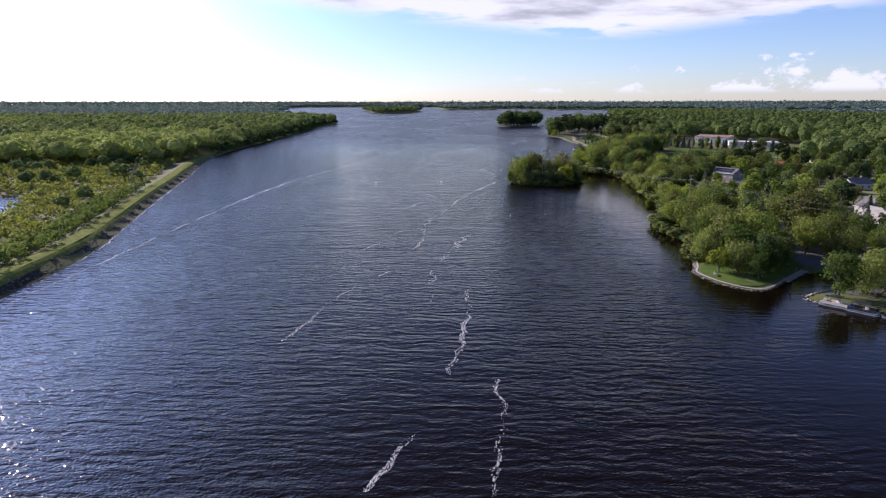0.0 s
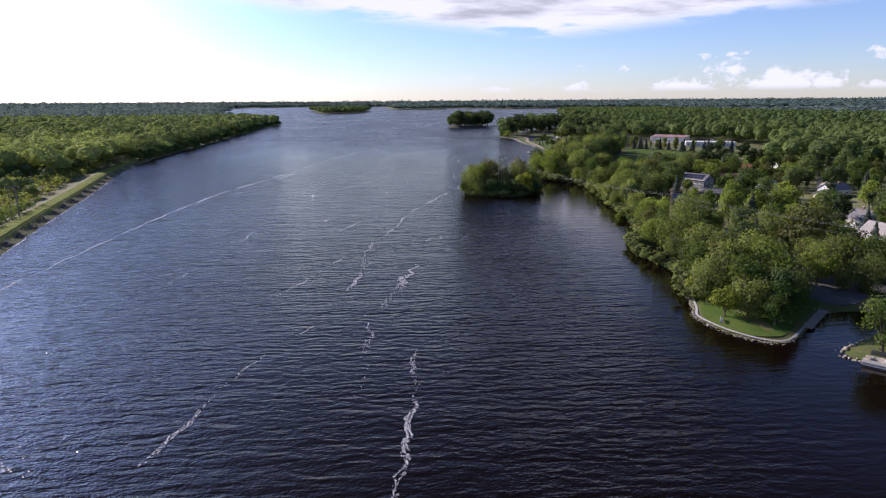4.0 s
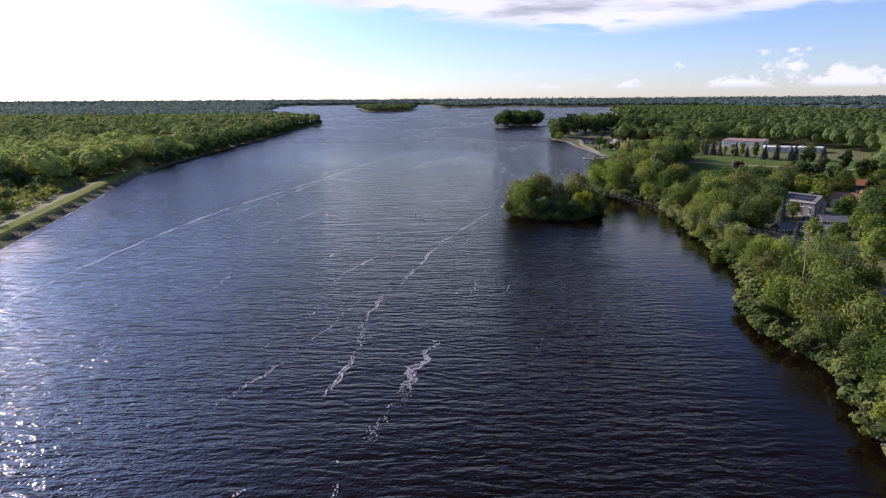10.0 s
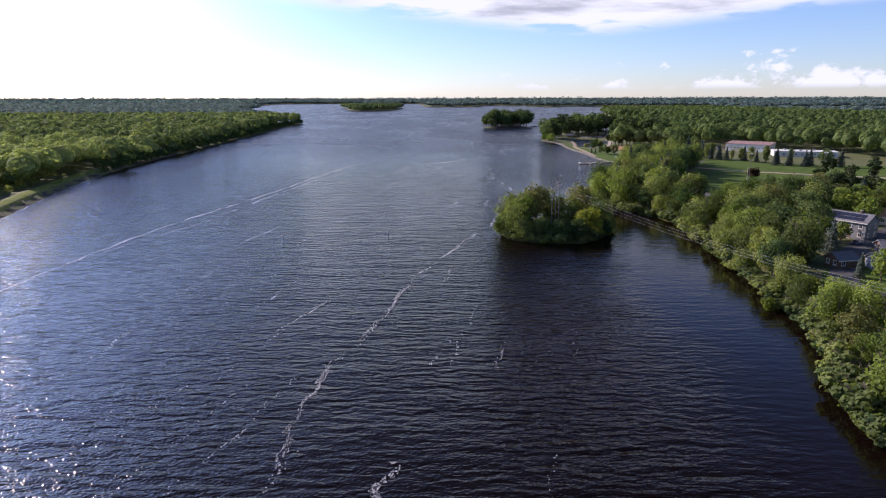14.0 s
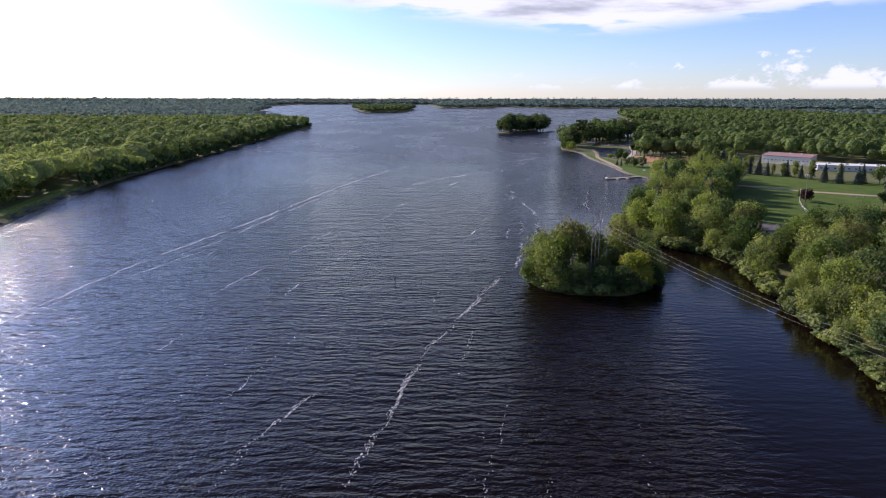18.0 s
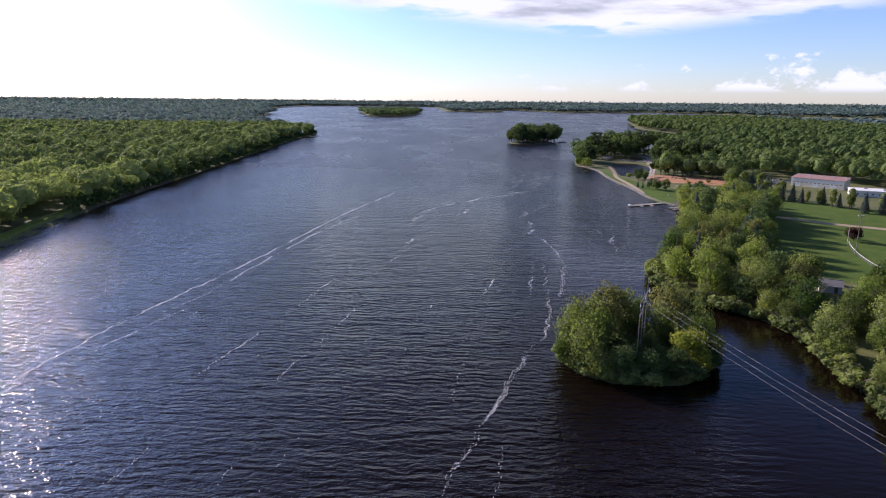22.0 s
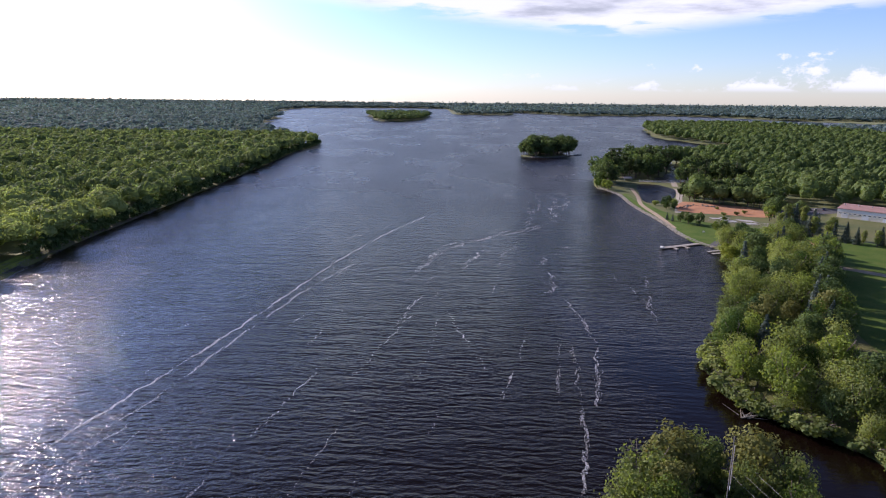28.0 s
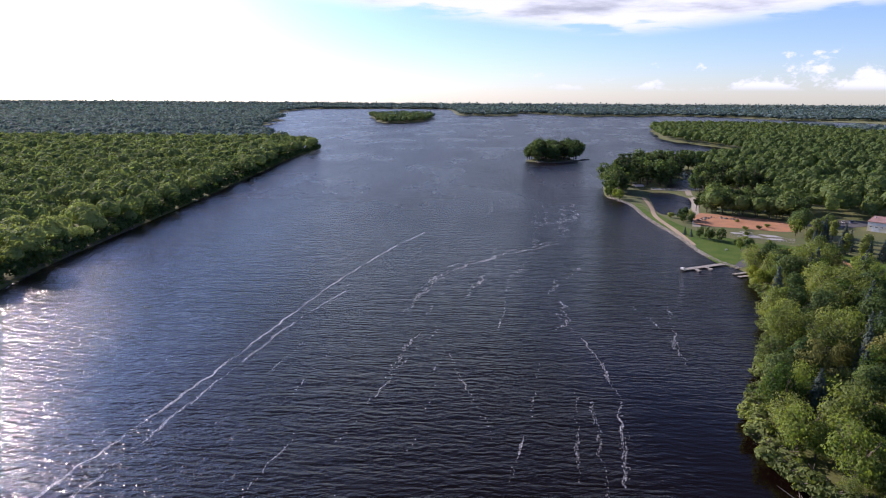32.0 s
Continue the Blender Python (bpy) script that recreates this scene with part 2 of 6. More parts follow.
# Willow, maple and oak blue raised a little to stand in for haze.
LEAF_WILLOW = leaf_material("willow_leaves", (0.086, 0.115, 0.044), (0.258, 0.292, 0.100), (1.5, 1.6, 0.6), thin=0.42)
LEAF_MAPLE = leaf_material("maple_leaves", (0.051, 0.088, 0.027), (0.220, 0.268, 0.069), (1.5, 1.6, 0.6), thin=0.42)
LEAF_OAK = leaf_material("oak_leaves", (0.050, 0.082, 0.034), (0.138, 0.182, 0.066), (1.4, 1.5, 0.7))
LEAF_GOLD = leaf_material("yellowing_leaves", (0.13, 0.168, 0.030), (0.27, 0.30, 0.055), (1.4, 1.4, 0.6), thin=0.42)
LEAF_RUST = leaf_material("rust_leaves", (0.15, 0.085, 0.03), (0.26, 0.15, 0.05), (1.4, 1.1, 0.7))
LEAF_PLUM = leaf_material("dark_plum_leaves", (0.040, 0.022, 0.020), (0.095, 0.050, 0.040), (1.2, 0.9, 0.8))
LEAF_BROWN = leaf_material("tired_leaves", (0.095, 0.106, 0.036), (0.19, 0.198, 0.066), (1.4, 1.3, 0.8))
LEAF_PINE = leaf_material("pine_needles", (0.034, 0.052, 0.024), (0.080, 0.105, 0.042), (1.2, 1.4, 0.8))
LEAF_SPRUCE = leaf_material("spruce_needles", (0.062, 0.085, 0.068), (0.125, 0.155, 0.125), (1.1, 1.2, 1.0))
# Leaves lightened to stand in for haze and glare over the west woods.
LEAF_WOODS = leaf_material("woodland_leaves", (0.085, 0.125, 0.055), (0.33, 0.375, 0.145), (1.5, 1.6, 0.8), stand=0.05, tint=0.12, thin=0.36)
# Leaf colour lightened and blued to paint distance haze onto the far woods.
LEAF_HAZED = leaf_material("hazed_far_leaves", (0.105, 0.150, 0.142), (0.15, 0.20, 0.185), (1.3, 1.4, 1.1), stand=0.012, tint=0.05, thin=0.3)
LEAF_SHRUB = leaf_material("marsh_shrub_leaves", (0.090, 0.118, 0.036), (0.235, 0.262, 0.080), (1.5, 1.5, 0.8), stand=0.05)
BARK = material("bark", (0.13, 0.10, 0.075), 0.9, scale=2.0, bump=0.03, bump_scale=14, stretch=(1, 1, 0.25))
GREY_BARK = material("grey_bark", (0.24, 0.21, 0.17), 0.9, scale=2.0, bump=0.03, bump_scale=14)


# ---------------------------------------------------------------- the lie of the land
def smooth(points, steps=4, closed=True):
    """Catmull-Rom curve through corner points."""
    p = np.array(points, float)
    n = len(p)
    out = []
    for i in range(n if closed else n - 1):
        a, b, c, d = (p[(i + k) % n] if closed else p[min(max(i + k, 0), n - 1)] for k in (-1, 0, 1, 2))
        for s in range(steps):
            u = s / steps
            out.append(0.5 * (2 * b + (c - a) * u + (2 * a - 5 * b + 4 * c - d) * u * u + (3 * b - a - 3 * c + d) * u ** 3))
    return np.array(out if closed else out + [p[-1]])


def inside(poly, x, y):
    res = np.zeros(x.shape, bool)
    px, py = poly[:, 0], poly[:, 1]
    for i in range(len(poly)):
        j = i - 1
        if py[i] == py[j]:
            continue
        hit = (py[i] > y) != (py[j] > y)
        res ^= hit & (x < (px[j] - px[i]) * (y - py[i]) / (py[j] - py[i]) + px[i])
    return res


def edge_distance(poly, x, y, closed=True):
    best = np.full(x.shape, 1e9)
    for i in range(0 if closed else 1, len(poly)):
        a, b = poly[i - 1], poly[i]
        dx, dy = b - a
        u = np.clip(((x - a[0]) * dx + (y - a[1]) * dy) / max(dx * dx + dy * dy, 1e-9), 0, 1)
        best = np.minimum(best, np.hypot(x - a[0] - u * dx, y - a[1] - u * dy))
    return best


WEST = [(-4200, -1500), (-106, -1500), (-104, 0), (-104, 140), (-108, 189), (-118, 230), (-134, 292), (-153, 373), (-180, 480), (-193, 570),
        (-197, 680), (-204, 850), (-210, 1000), (-218, 1130), (-213, 1290), (-240, 1335), (-310, 1420), (-400, 1650), (-490, 1890),
        (-530, 2100), (-575, 2350), (-609, 2552), (-690, 2680), (-836, 3349), (-889, 4124), (-700, 4330), (-345, 4480), (-90, 4350),
        (-40, 3900), (-15, 3270), (20, 3100), (240, 3077), (290, 3500), (420, 3330), (540, 3066), (711, 3150), (770, 3040), (900, 3226),
        (1169, 3059), (1256, 2758), (1400, 2500), (1650, 2330), (4200, 2300), (4200, 6200), (-4200, 6200)]
EAST = [(4200, -1500), (170, -1500), (135, 40), (103, 120), (90, 134), (84, 140.5), (93, 147), (104, 153), (107, 162), (98, 163), (88, 155.5),
        (77, 146.5), (70, 151), (66.5, 162), (69, 169), (74, 183), (79, 200), (76, 214), (79, 228), (86, 247), (92, 262), (93, 278),
        (97, 300), (100, 325), (104, 352), (105, 374), (100, 388), (91, 398), (85, 406), (83, 418), (86, 434), (94, 450), (109, 476),
        (126, 510), (140, 545), (147, 570), (148, 588), (143, 604), (141, 628), (142, 663), (140, 722), (143, 780), (134, 818), (140, 860),
        (152, 915), (185, 985), (250, 1050), (340, 1120), (420, 1215), (449, 1334), (432, 1443), (411, 1559), (444, 1730), (492, 1954),
        (560, 2080), (720, 2150), (900, 2080), (1100, 1960), (1350, 1930), (1700, 2050), (4200, 2050)]
POWER_ISLAND = [(39, 356), (40, 346), (46, 341.5), (55, 339.5), (65, 341), (72, 349), (77, 364), (70, 373), (55, 373), (44, 366)]
PINE_ISLAND = [(95, 1130), (108, 1109), (130, 1105), (182, 1150), (172, 1172), (150, 1190), (108, 1175)]
TINY_ISLAND = [(-948, 3970), (-895, 3945), (-872, 3868), (-930, 3875)]
FAR_ISLAND = [(-262, 2364), (-208, 2250), (-128, 2344), (-98, 2700), (-120, 2930), (-250, 2990), (-355, 2900), (-300, 2600)]
NEAR_POND = [(-265, 305), (-205, 300), (-190, 279), (-178, 255), (-180, 236), (-265, 222)]
PARK_POND = [(178, 842), (203, 826), (189, 775), (166, 738), (156, 748), (166, 800)]
CHANNEL = [(206, 872), (232, 880), (262, 930), (280, 985), (262, 1000), (236, 930), (208, 892)]
LANDS = [smooth(p) for p in (WEST, EAST, POWER_ISLAND, PINE_ISLAND, FAR_ISLAND, TINY_ISLAND)]
PONDS = [smooth(p) for p in (NEAR_POND, PARK_POND, CHANNEL)]


def shore(x, y):
    """Metres from the waterline: more than 0 on land."""
    x, y = np.asarray(x, float), np.asarray(y, float)
    land = np.zeros(x.shape, bool)
    d = np.full(x.shape, 1e9)
    for p in LANDS:
        land |= inside(p, x, y)
        d = np.minimum(d, edge_distance(p, x, y))
    for p in PONDS:
        land &= ~inside(p, x, y)
        d = np.minimum(d, edge_distance(p, x, y))
    return np.where(land, d, -d)


WEST_BANK = smooth([(-104, -200), *WEST[3:12]], closed=False)


def lift(x, y, s):
    """Height of the ground: lake bed, bank, dike on the west shore, far rise."""
    z = np.where(s > 0, 0.15 + 1.1 * (1 - np.exp(-np.maximum(s, 0) / 6.0)), np.maximum(s * 0.35, -3.0))
    z = z + np.where((s > 4) & ((x < 0) | (y > 1100)), 0.35 * np.sin(x * 0.021) * np.cos(y * 0.017), 0)
    dike = np.interp(s, [0, 1, 3.5, 8.5, 12, 16], [0, 0.5, 2.2, 2.2, 0.6, 0])
    z = z + np.where((x < -90) & (y < 620) & (y > -300) & (edge_distance(WEST_BANK, x, y, False) < 30), dike * np.clip((620 - y) / 80, 0, 1), 0)
    far = np.clip((np.hypot(x * 0.75, y) - 4480) / 380, 0, 1)
    z = z + np.where(s > 0, 15 * far * far * (3 - 2 * far), 0)
    return z


def axis(lo, hi, fine_lo, fine_hi, step, grow, most):
    mid = list(np.arange(fine_lo, fine_hi + step, step))
    up, s = [mid[-1]], step
    while up[-1] < hi:
        s = min(s * grow, most)
        up.append(up[-1] + s)
    down, s = [mid[0]], step
    while down[-1] > lo:
        s = min(s * grow, most)
        down.append(down[-1] - s)
    return np.array(down[:0:-1] + mid + up[1:])


def mesh_from(name, verts, faces, mat=None, smooth_shade=False):
    """A mesh from arrays; all faces have the same number of corners."""
    verts, faces = np.asarray(verts, np.float32), np.asarray(faces, np.int32)
    me = bpy.data.meshes.new(name)
    n, k = faces.shape
    me.vertices.add(len(verts))
    me.vertices.foreach_set("co", verts.ravel())
    me.loops.add(n * k)
    me.loops.foreach_set("vertex_index", faces.ravel())
    me.polygons.add(n)
    me.polygons.foreach_set("loop_start", np.arange(0, n * k, k, dtype=np.int32))
    if smooth_shade:
        me.polygons.foreach_set("use_smooth", np.ones(n, bool))
    me.update(calc_edges=True)
    if mat:
        me.materials.append(mat)
    return me


def grid_faces(nx, ny):
    i = np.arange(nx * ny).reshape(ny, nx)
    return np.stack([i[:-1, :-1], i[:-1, 1:], i[1:, 1:], i[1:, :-1]], -1).reshape(-1, 4)


def ground_material():
    """Grass, meadow and woodland floor on one sheet."""
    return material("meadow", (0.070, 0.092, 0.018), 0.95, (0.115, 0.115, 0.030), scale=0.05, bump=0.12, bump_scale=1.6, spread=(0.3, 0.7))


GX, GY = axis(-4200, 4200, -264, 330, 3.8, 1.15, 80), axis(-1500, 5600, 100, 700, 3.6, 1.14, 55)
gx, gy = (a.ravel() for a in np.meshgrid(GX, GY))
gs = shore(gx, gy)
gz = lift(gx, gy, gs)
ground = new("ground", mesh_from("ground", np.stack([gx, gy, gz], -1), grid_faces(len(GX), len(GY)), ground_material(), True))
tagged(ground, "low grassy and wooded land round the lake", "ground", kind="structure")


def ground_z(x, y):
    x, y = np.atleast_1d(np.asarray(x, float)), np.atleast_1d(np.asarray(y, float))
    return lift(x, y, shore(x, y))


def water_material():
    """Dark peaty lake water: wind ripples in the open, calm in the lee of the east shore."""
    m = bpy.data.materials.new("lake_water")
    m.use_nodes = True
    nt = m.node_tree
    N, L = nt.nodes.new, nt.links.new
    p = nt.nodes["Principled BSDF"]
    p.inputs["Base Color"].default_value = (0.0052, 0.0027, 0.0019, 1)
    p.inputs["IOR"].default_value = 1.333
    p.inputs["Specular IOR Level"].default_value = 0.34
    p.inputs["Specular Tint"].default_value = (1.0, 0.84, 0.74, 1)
    geo = N("ShaderNodeNewGeometry")

    def noise_node(scale, detail, sx, sy, rot=0.0, distort=0.0):
        mp, n = N("ShaderNodeMapping"), N("ShaderNodeTexNoise")
        mp.inputs["Scale"].default_value = (sx, sy, 1)
        mp.inputs["Rotation"].default_value = (0, 0, rot)
        L(geo.outputs["Position"], mp.inputs["Vector"])
        L(mp.outputs[0], n.inputs["Vector"])
        n.inputs["Scale"].default_value, n.inputs["Detail"].default_value, n.inputs["Distortion"].default_value = scale, detail, distort
        return n.outputs[0]

    def op(kind, a, b, c=None):
        q = N("ShaderNodeMath")
        q.operation = kind
        for i, v in enumerate((a, b, c)):
            if v is None:
                continue
            if hasattr(v, "links"):
                L(v, q.inputs[i])
            else:
                q.inputs[i].default_value = v
        return q.outputs[0]

    def ramp(v, lo, hi, a=0.0, b=1.0):
        q = N("ShaderNodeMapRange")
        q.interpolation_type = "SMOOTHSTEP"
        L(v, q.inputs[0])
        for i, w in enumerate((lo, hi, a, b)):
            q.inputs[1 + i].default_value = w
        return q.outputs[0]

    sep = N("ShaderNodeSeparateXYZ")
    L(geo.outputs["Position"], sep.inputs[0])
    # calm water in the bay on the east side
    wander = op("MULTIPLY_ADD", noise_node(0.012, 3, 1, 1), 60.0, sep.outputs[0])
    calm = ramp(wander, 62, 100)
    calm = op("MULTIPLY", calm, ramp(sep.outputs[1], 560, 400))
    wind = ramp(noise_node(0.008, 4, 1.6, 0.7, 0.3), 0.35, 0.65, 0.65, 1.1)
    wind = op("MULTIPLY", wind, ramp(sep.outputs[1], 90, 340, 0.66, 1.2))
    power = op("MULTIPLY", wind, op("MULTIPLY_ADD", calm, -0.86, 1.0))
    waves = op("ADD", op("MULTIPLY", noise_node(0.72, 1, 0.42, 1.2, 0.10, 0.6), 0.44), op("MULTIPLY", noise_node(2.3, 1, 0.85, 1.05, -0.15, 0.4), 0.195))
    waves = op("ADD", waves, op("MULTIPLY", noise_node(0.30, 0, 0.34, 1.25, 0.12, 0.8), 0.42))
    waves = op("ADD", waves, op("MULTIPLY", noise_node(0.115, 0, 0.30, 1.3, 0.06, 0.8), 0.45))
    # short crests across the wind
    mp, crest = N("ShaderNodeMapping"), N("ShaderNodeTexWave")
    mp.inputs["Rotation"].default_value = (0, 0, 0.10)
    L(geo.outputs["Position"], mp.inputs["Vector"])
    L(mp.outputs[0], crest.inputs["Vector"])
    crest.bands_direction = "Y"
    for key, value in (("Scale", 0.135), ("Distortion", 9.0), ("Detail", 2.0), ("Detail Scale", 1.1), ("Detail Roughness", 0.6)):
        crest.inputs[key].default_value = value
    waves = op("ADD", waves, op("MULTIPLY", crest.outputs["Fac"], 0.11))
    b = N("ShaderNodeBump")
    b.inputs["Distance"].default_value = 0.82
    L(op("MULTIPLY", power, 0.92), b.inputs["Strength"])
    L(waves, b.inputs["Height"])
    L(b.outputs[0], p.inputs["Normal"])
    far = op("MULTIPLY", ramp(sep.outputs[1], 430, 850), 0.17)
    L(op("ADD", op("MULTIPLY_ADD", power, 0.06, 0.05), far), p.inputs["Roughness"])
    return m


WX, WY = axis(-4200, 4200, -240, 240, 24, 1.3, 300), axis(-1500, 5600, 0, 700, 24, 1.3, 300)
wx, wy = (a.ravel() for a in np.meshgrid(WX, WY))
water = new("water", mesh_from("water", np.stack([wx, wy, np.zeros(len(wx))], -1), grid_faces(len(WX), len(WY)), water_material(), True))
tagged(water, "dark peaty lake water with wind ripples", "water", kind="structure")


# ---------------------------------------------------------------- trees
def part(name, data, parent=None, label="", mat=None):
    """One mesh object under a thing; data is a bmesh or a mesh."""
    if isinstance(data, bmesh.types.BMesh):
        me = bpy.data.meshes.new(name)
        data.to_mesh(me)
        data.free()
        data = me
    if mat:
        data.materials.clear()
        data.materials.append(mat)
    ob = new(name, data)
    if parent:
        ob.parent = parent
    if label:
        tagged(ob, label)
    return ob


def cards(points, outward, size, rng, flat=0.0, loose=0.55):
    """Leaf sprays: one small quad at each point, facing outward with some scatter."""
    n = len(points)
    nor = outward + rng.normal(0, loose, (n, 3))
    nor[:, 2] += flat
    nor /= np.linalg.norm(nor, axis=1)[:, None] + 1e-9
    ref = rng.normal(0, 1, (n, 3))
    u = np.cross(nor, ref)
    u /= np.linalg.norm(u, axis=1)[:, None] + 1e-9
    v = np.cross(nor, u)
    s = size * rng.uniform(0.6, 1.3, (n, 1))
    u, v = u * s, v * s * rng.uniform(0.55, 0.9, (n, 1))
    bend = nor * s * 0.25
    return np.stack([points - u, points - v - bend, points + u, points + v - bend], 1)


def crown_cards(kind, height, radius, base, count, size, rng, lumps=26, loose=0.42):
    """Leaf sprays of one crown, from clumps on the ends of its boughs."""
    if kind == "conifer":
        u = rng.uniform(0, 1, count) ** 0.62
        z = base + (height - base) * (1 - u)
        ring = np.floor(u * 13) / 13 + rng.uniform(0, 0.05, count)
        ang = rng.uniform(0, 2 * np.pi, count)
        r = radius * (0.06 + ring) * rng.uniform(0.35, 1.0, count) * (1 + 0.22 * np.sin(ang * 5 + ring * 40))
        pts = np.stack([r * np.cos(ang), r * np.sin(ang), z - 0.28 * r], -1)
        out = np.stack([np.cos(ang), np.sin(ang), np.full(count, 0.7)], -1)
        return cards(pts, out, size, rng, 0.4)
    mid, half = (height + base) / 2, (height - base) / 2
    c = []
    while len(c) < lumps:
        q = rng.uniform(-1, 1, 3)
        r = np.linalg.norm(q)
        if 0.45 < r < 1.0:
            taper = {"willow": 1.0 + 0.12 * q[2], "pine": 0.62 + 0.5 * (q[2] > 0), "poplar": 0.72, "shrub": 1.05}.get(kind, 1.0 - 0.18 * q[2])
            c.append((q[0] * radius * 0.74 * taper, q[1] * radius * 0.74 * taper, mid + q[2] * half * 0.80))
    c = np.array(c)
    lr = rng.uniform(0.20, 0.46, lumps) * radius
    w = lr ** 2 / (lr ** 2).sum()
    pick = rng.choice(lumps, count, p=w)
    d = rng.normal(0, 1, (count, 3))
    d[:, 2] = d[:, 2] * 0.9 + 0.30
    d /= np.linalg.norm(d, axis=1)[:, None]
    depth = rng.uniform(0.62, 1.05, count) ** 0.6
    pts = c[pick] + d * (lr[pick] * depth)[:, None] * np.array([1, 1, 0.85])
    pts += rng.normal(0, 0.10 * radius, (count, 3)) * rng.uniform(0, 1, (count, 1))
    if kind == "willow":
        hang = rng.uniform(0, 1, count) ** 2 * half * 0.55
        pts[:, 2] -= hang
    pts[:, 2] = np.maximum(pts[:, 2], base * 0.55)
    out = d * 0.8 + (pts - np.array([0, 0, mid])) / max(radius, half) * 0.5
    return cards(pts, out, size, rng, 0.15, loose)


def quads_mesh(name, q, mat):
    return mesh_from(name, q.reshape(-1, 3), np.arange(len(q) * 4).reshape(-1, 4), mat)


def limb(bm, a, b, ra, rb, sides=5):
    a, b = Vector(a), Vector(b)
    t = (b - a).normalized()
    u = t.orthogonal().normalized()
    v = t.cross(u)
    rings = []
    for p, r in ((a, ra), (b, rb)):
        rings.append([bm.verts.new(p + (u * math.cos(k * 2 * math.pi / sides) + v * math.sin(k * 2 * math.pi / sides)) * r) for k in range(sides)])
    for k in range(sides):
        bm.faces.new((rings[0][k], rings[0][(k + 1) % sides], rings[1][(k + 1) % sides], rings[1][k]))
    bm.faces.new(rings[1])


def trunk_mesh(kind, height, radius, base, rng):
    bm = bmesh.new()
    r0 = 0.016 * height + 0.06
    if kind == "conifer" or kind == "pine":
        limb(bm, (0, 0, -0.3), (0, 0, height * 0.55), r0, r0 * 0.6)
        limb(bm, (0, 0, height * 0.55), (0.1, 0, height * 0.97), r0 * 0.6, 0.04)
        for k in range(7):
            a, z = rng.uniform(0, 6.28), base + (height - base) * rng.uniform(0.1, 0.8)
            limb(bm, (0, 0, z), (radius * 0.6 * math.cos(a), radius * 0.6 * math.sin(a), z + 0.5), r0 * 0.25, 0.03, 3)
        return bm
    fork = max(base * 0.8, height * 0.16)
    limb(bm, (0, 0, -0.3), (0.1, 0.05, fork), r0 * 1.25, r0)
    for k in range(7):
        a = k * 2.4 + rng.uniform(-0.4, 0.4)
        rr, zz = radius * rng.uniform(0.25, 0.5), fork + (height - fork) * rng.uniform(0.35, 0.6)
        m = (rr * math.cos(a), rr * math.sin(a), zz)
        limb(bm, (0.1, 0.05, fork * rng.uniform(0.8, 1.0)), m, r0 * 0.6, r0 * 0.32)
        for j in range(2):
            a2 = a + rng.uniform(-0.9, 0.9)
            limb(bm, m, (m[0] + radius * 0.35 * math.cos(a2), m[1] + radius * 0.35 * math.sin(a2), min(zz + height * 0.2, height * 0.9)), r0 * 0.3, 0.04, 3)
    return bm


KINDS = {}


def tree_kind(key, name, kind, height, radius, base, count, size, leaf, label, bark=BARK, lumps=38):
    KINDS[key] = dict(name=name, kind=kind, height=height, radius=radius, base=base, count=count, size=size, leaf=leaf, label=label, bark=bark, lumps=lumps, made=[])


def plant(key, x, y, height=None, spread=1.0, turn=None, variants=3, z=None, label=""):
    """One tree of a kind at a place; the first few of a kind are modelled, the rest share their meshes."""
    k = KINDS[key]
    rng = np.random.default_rng(abs(hash((round(x * 10), round(y * 10)))) % 2 ** 31)
    z = float(ground_z(x, y)[0]) if z is None else z
    s = (height or k["height"]) / k["height"] 
    if len(k["made"]) < variants:
        seed = np.random.default_rng(len(k["made"]) * 17 + len(key) * 101)
        ob = new(k["name"])
        ob.empty_display_size = 0.5
        part("trunk", trunk_mesh(k["kind"], k["height"], k["radius"], k["base"], seed), ob, mat=k["bark"])
        part("crown", quads_mesh("crown", crown_cards(k["kind"], k["height"], k["radius"], k["base"], k["count"], k["size"], seed, k["lumps"]), k["leaf"]), ob)
        tagged(ob, label or k["label"], "shrub" if k["kind"] == "shrub" else "tree", group=k["name"] + "s")
        k["made"].append(ob)
    else:
        ob = copy_thing(k["made"][int(rng.integers(len(k["made"])))], Matrix())
        if label:
            tagged(ob, label)
    w = s * spread
    ob.matrix_basis = Matrix.Translation((x, y, z - 0.1)) @ Matrix.Rotation(rng.uniform(0, 6.28) if turn is None else turn, 4, "Z") @ Matrix.Diagonal((w, w, s, 1))
    return ob


tree_kind("willow", "willow_tree", "willow", 14, 6.0, 1.0, 2700, 0.32, LEAF_WILLOW, "broad grey-green willow leaning over the water's edge")
tree_kind("maple", "maple_tree", "broad", 15, 5.6, 0.9, 2600, 0.33, LEAF_MAPLE, "full green maple by the shore")
tree_kind("oak", "oak_tree", "broad", 17, 6.6, 2.5, 2300, 0.42, LEAF_OAK, "dark green oak with a rounded crown")
tree_kind("gold", "yellowing_tree", "broad", 9, 3.6, 1.5, 1900, 0.27, LEAF_GOLD, "small tree with yellow-green leaves by the water")
tree_kind("rust", "rusty_tree", "broad", 14, 5.4, 3.0, 2200, 0.33, LEAF_BROWN, "tree with brownish, early-turning leaves")
tree_kind("spruce", "spruce_tree", "conifer", 13, 3.4, 0.8, 1100, 0.40, LEAF_SPRUCE, "blue-grey spruce with a pointed top")
tree_kind("pine", "pine_tree", "pine", 24, 4.4, 6.0, 700, 0.72, LEAF_PINE, "tall dark white pine", lumps=20)
tree_kind("garden", "garden_tree", "broad", 11, 4.4, 2.2, 900, 0.45, LEAF_MAPLE, "leafy green garden tree between houses")
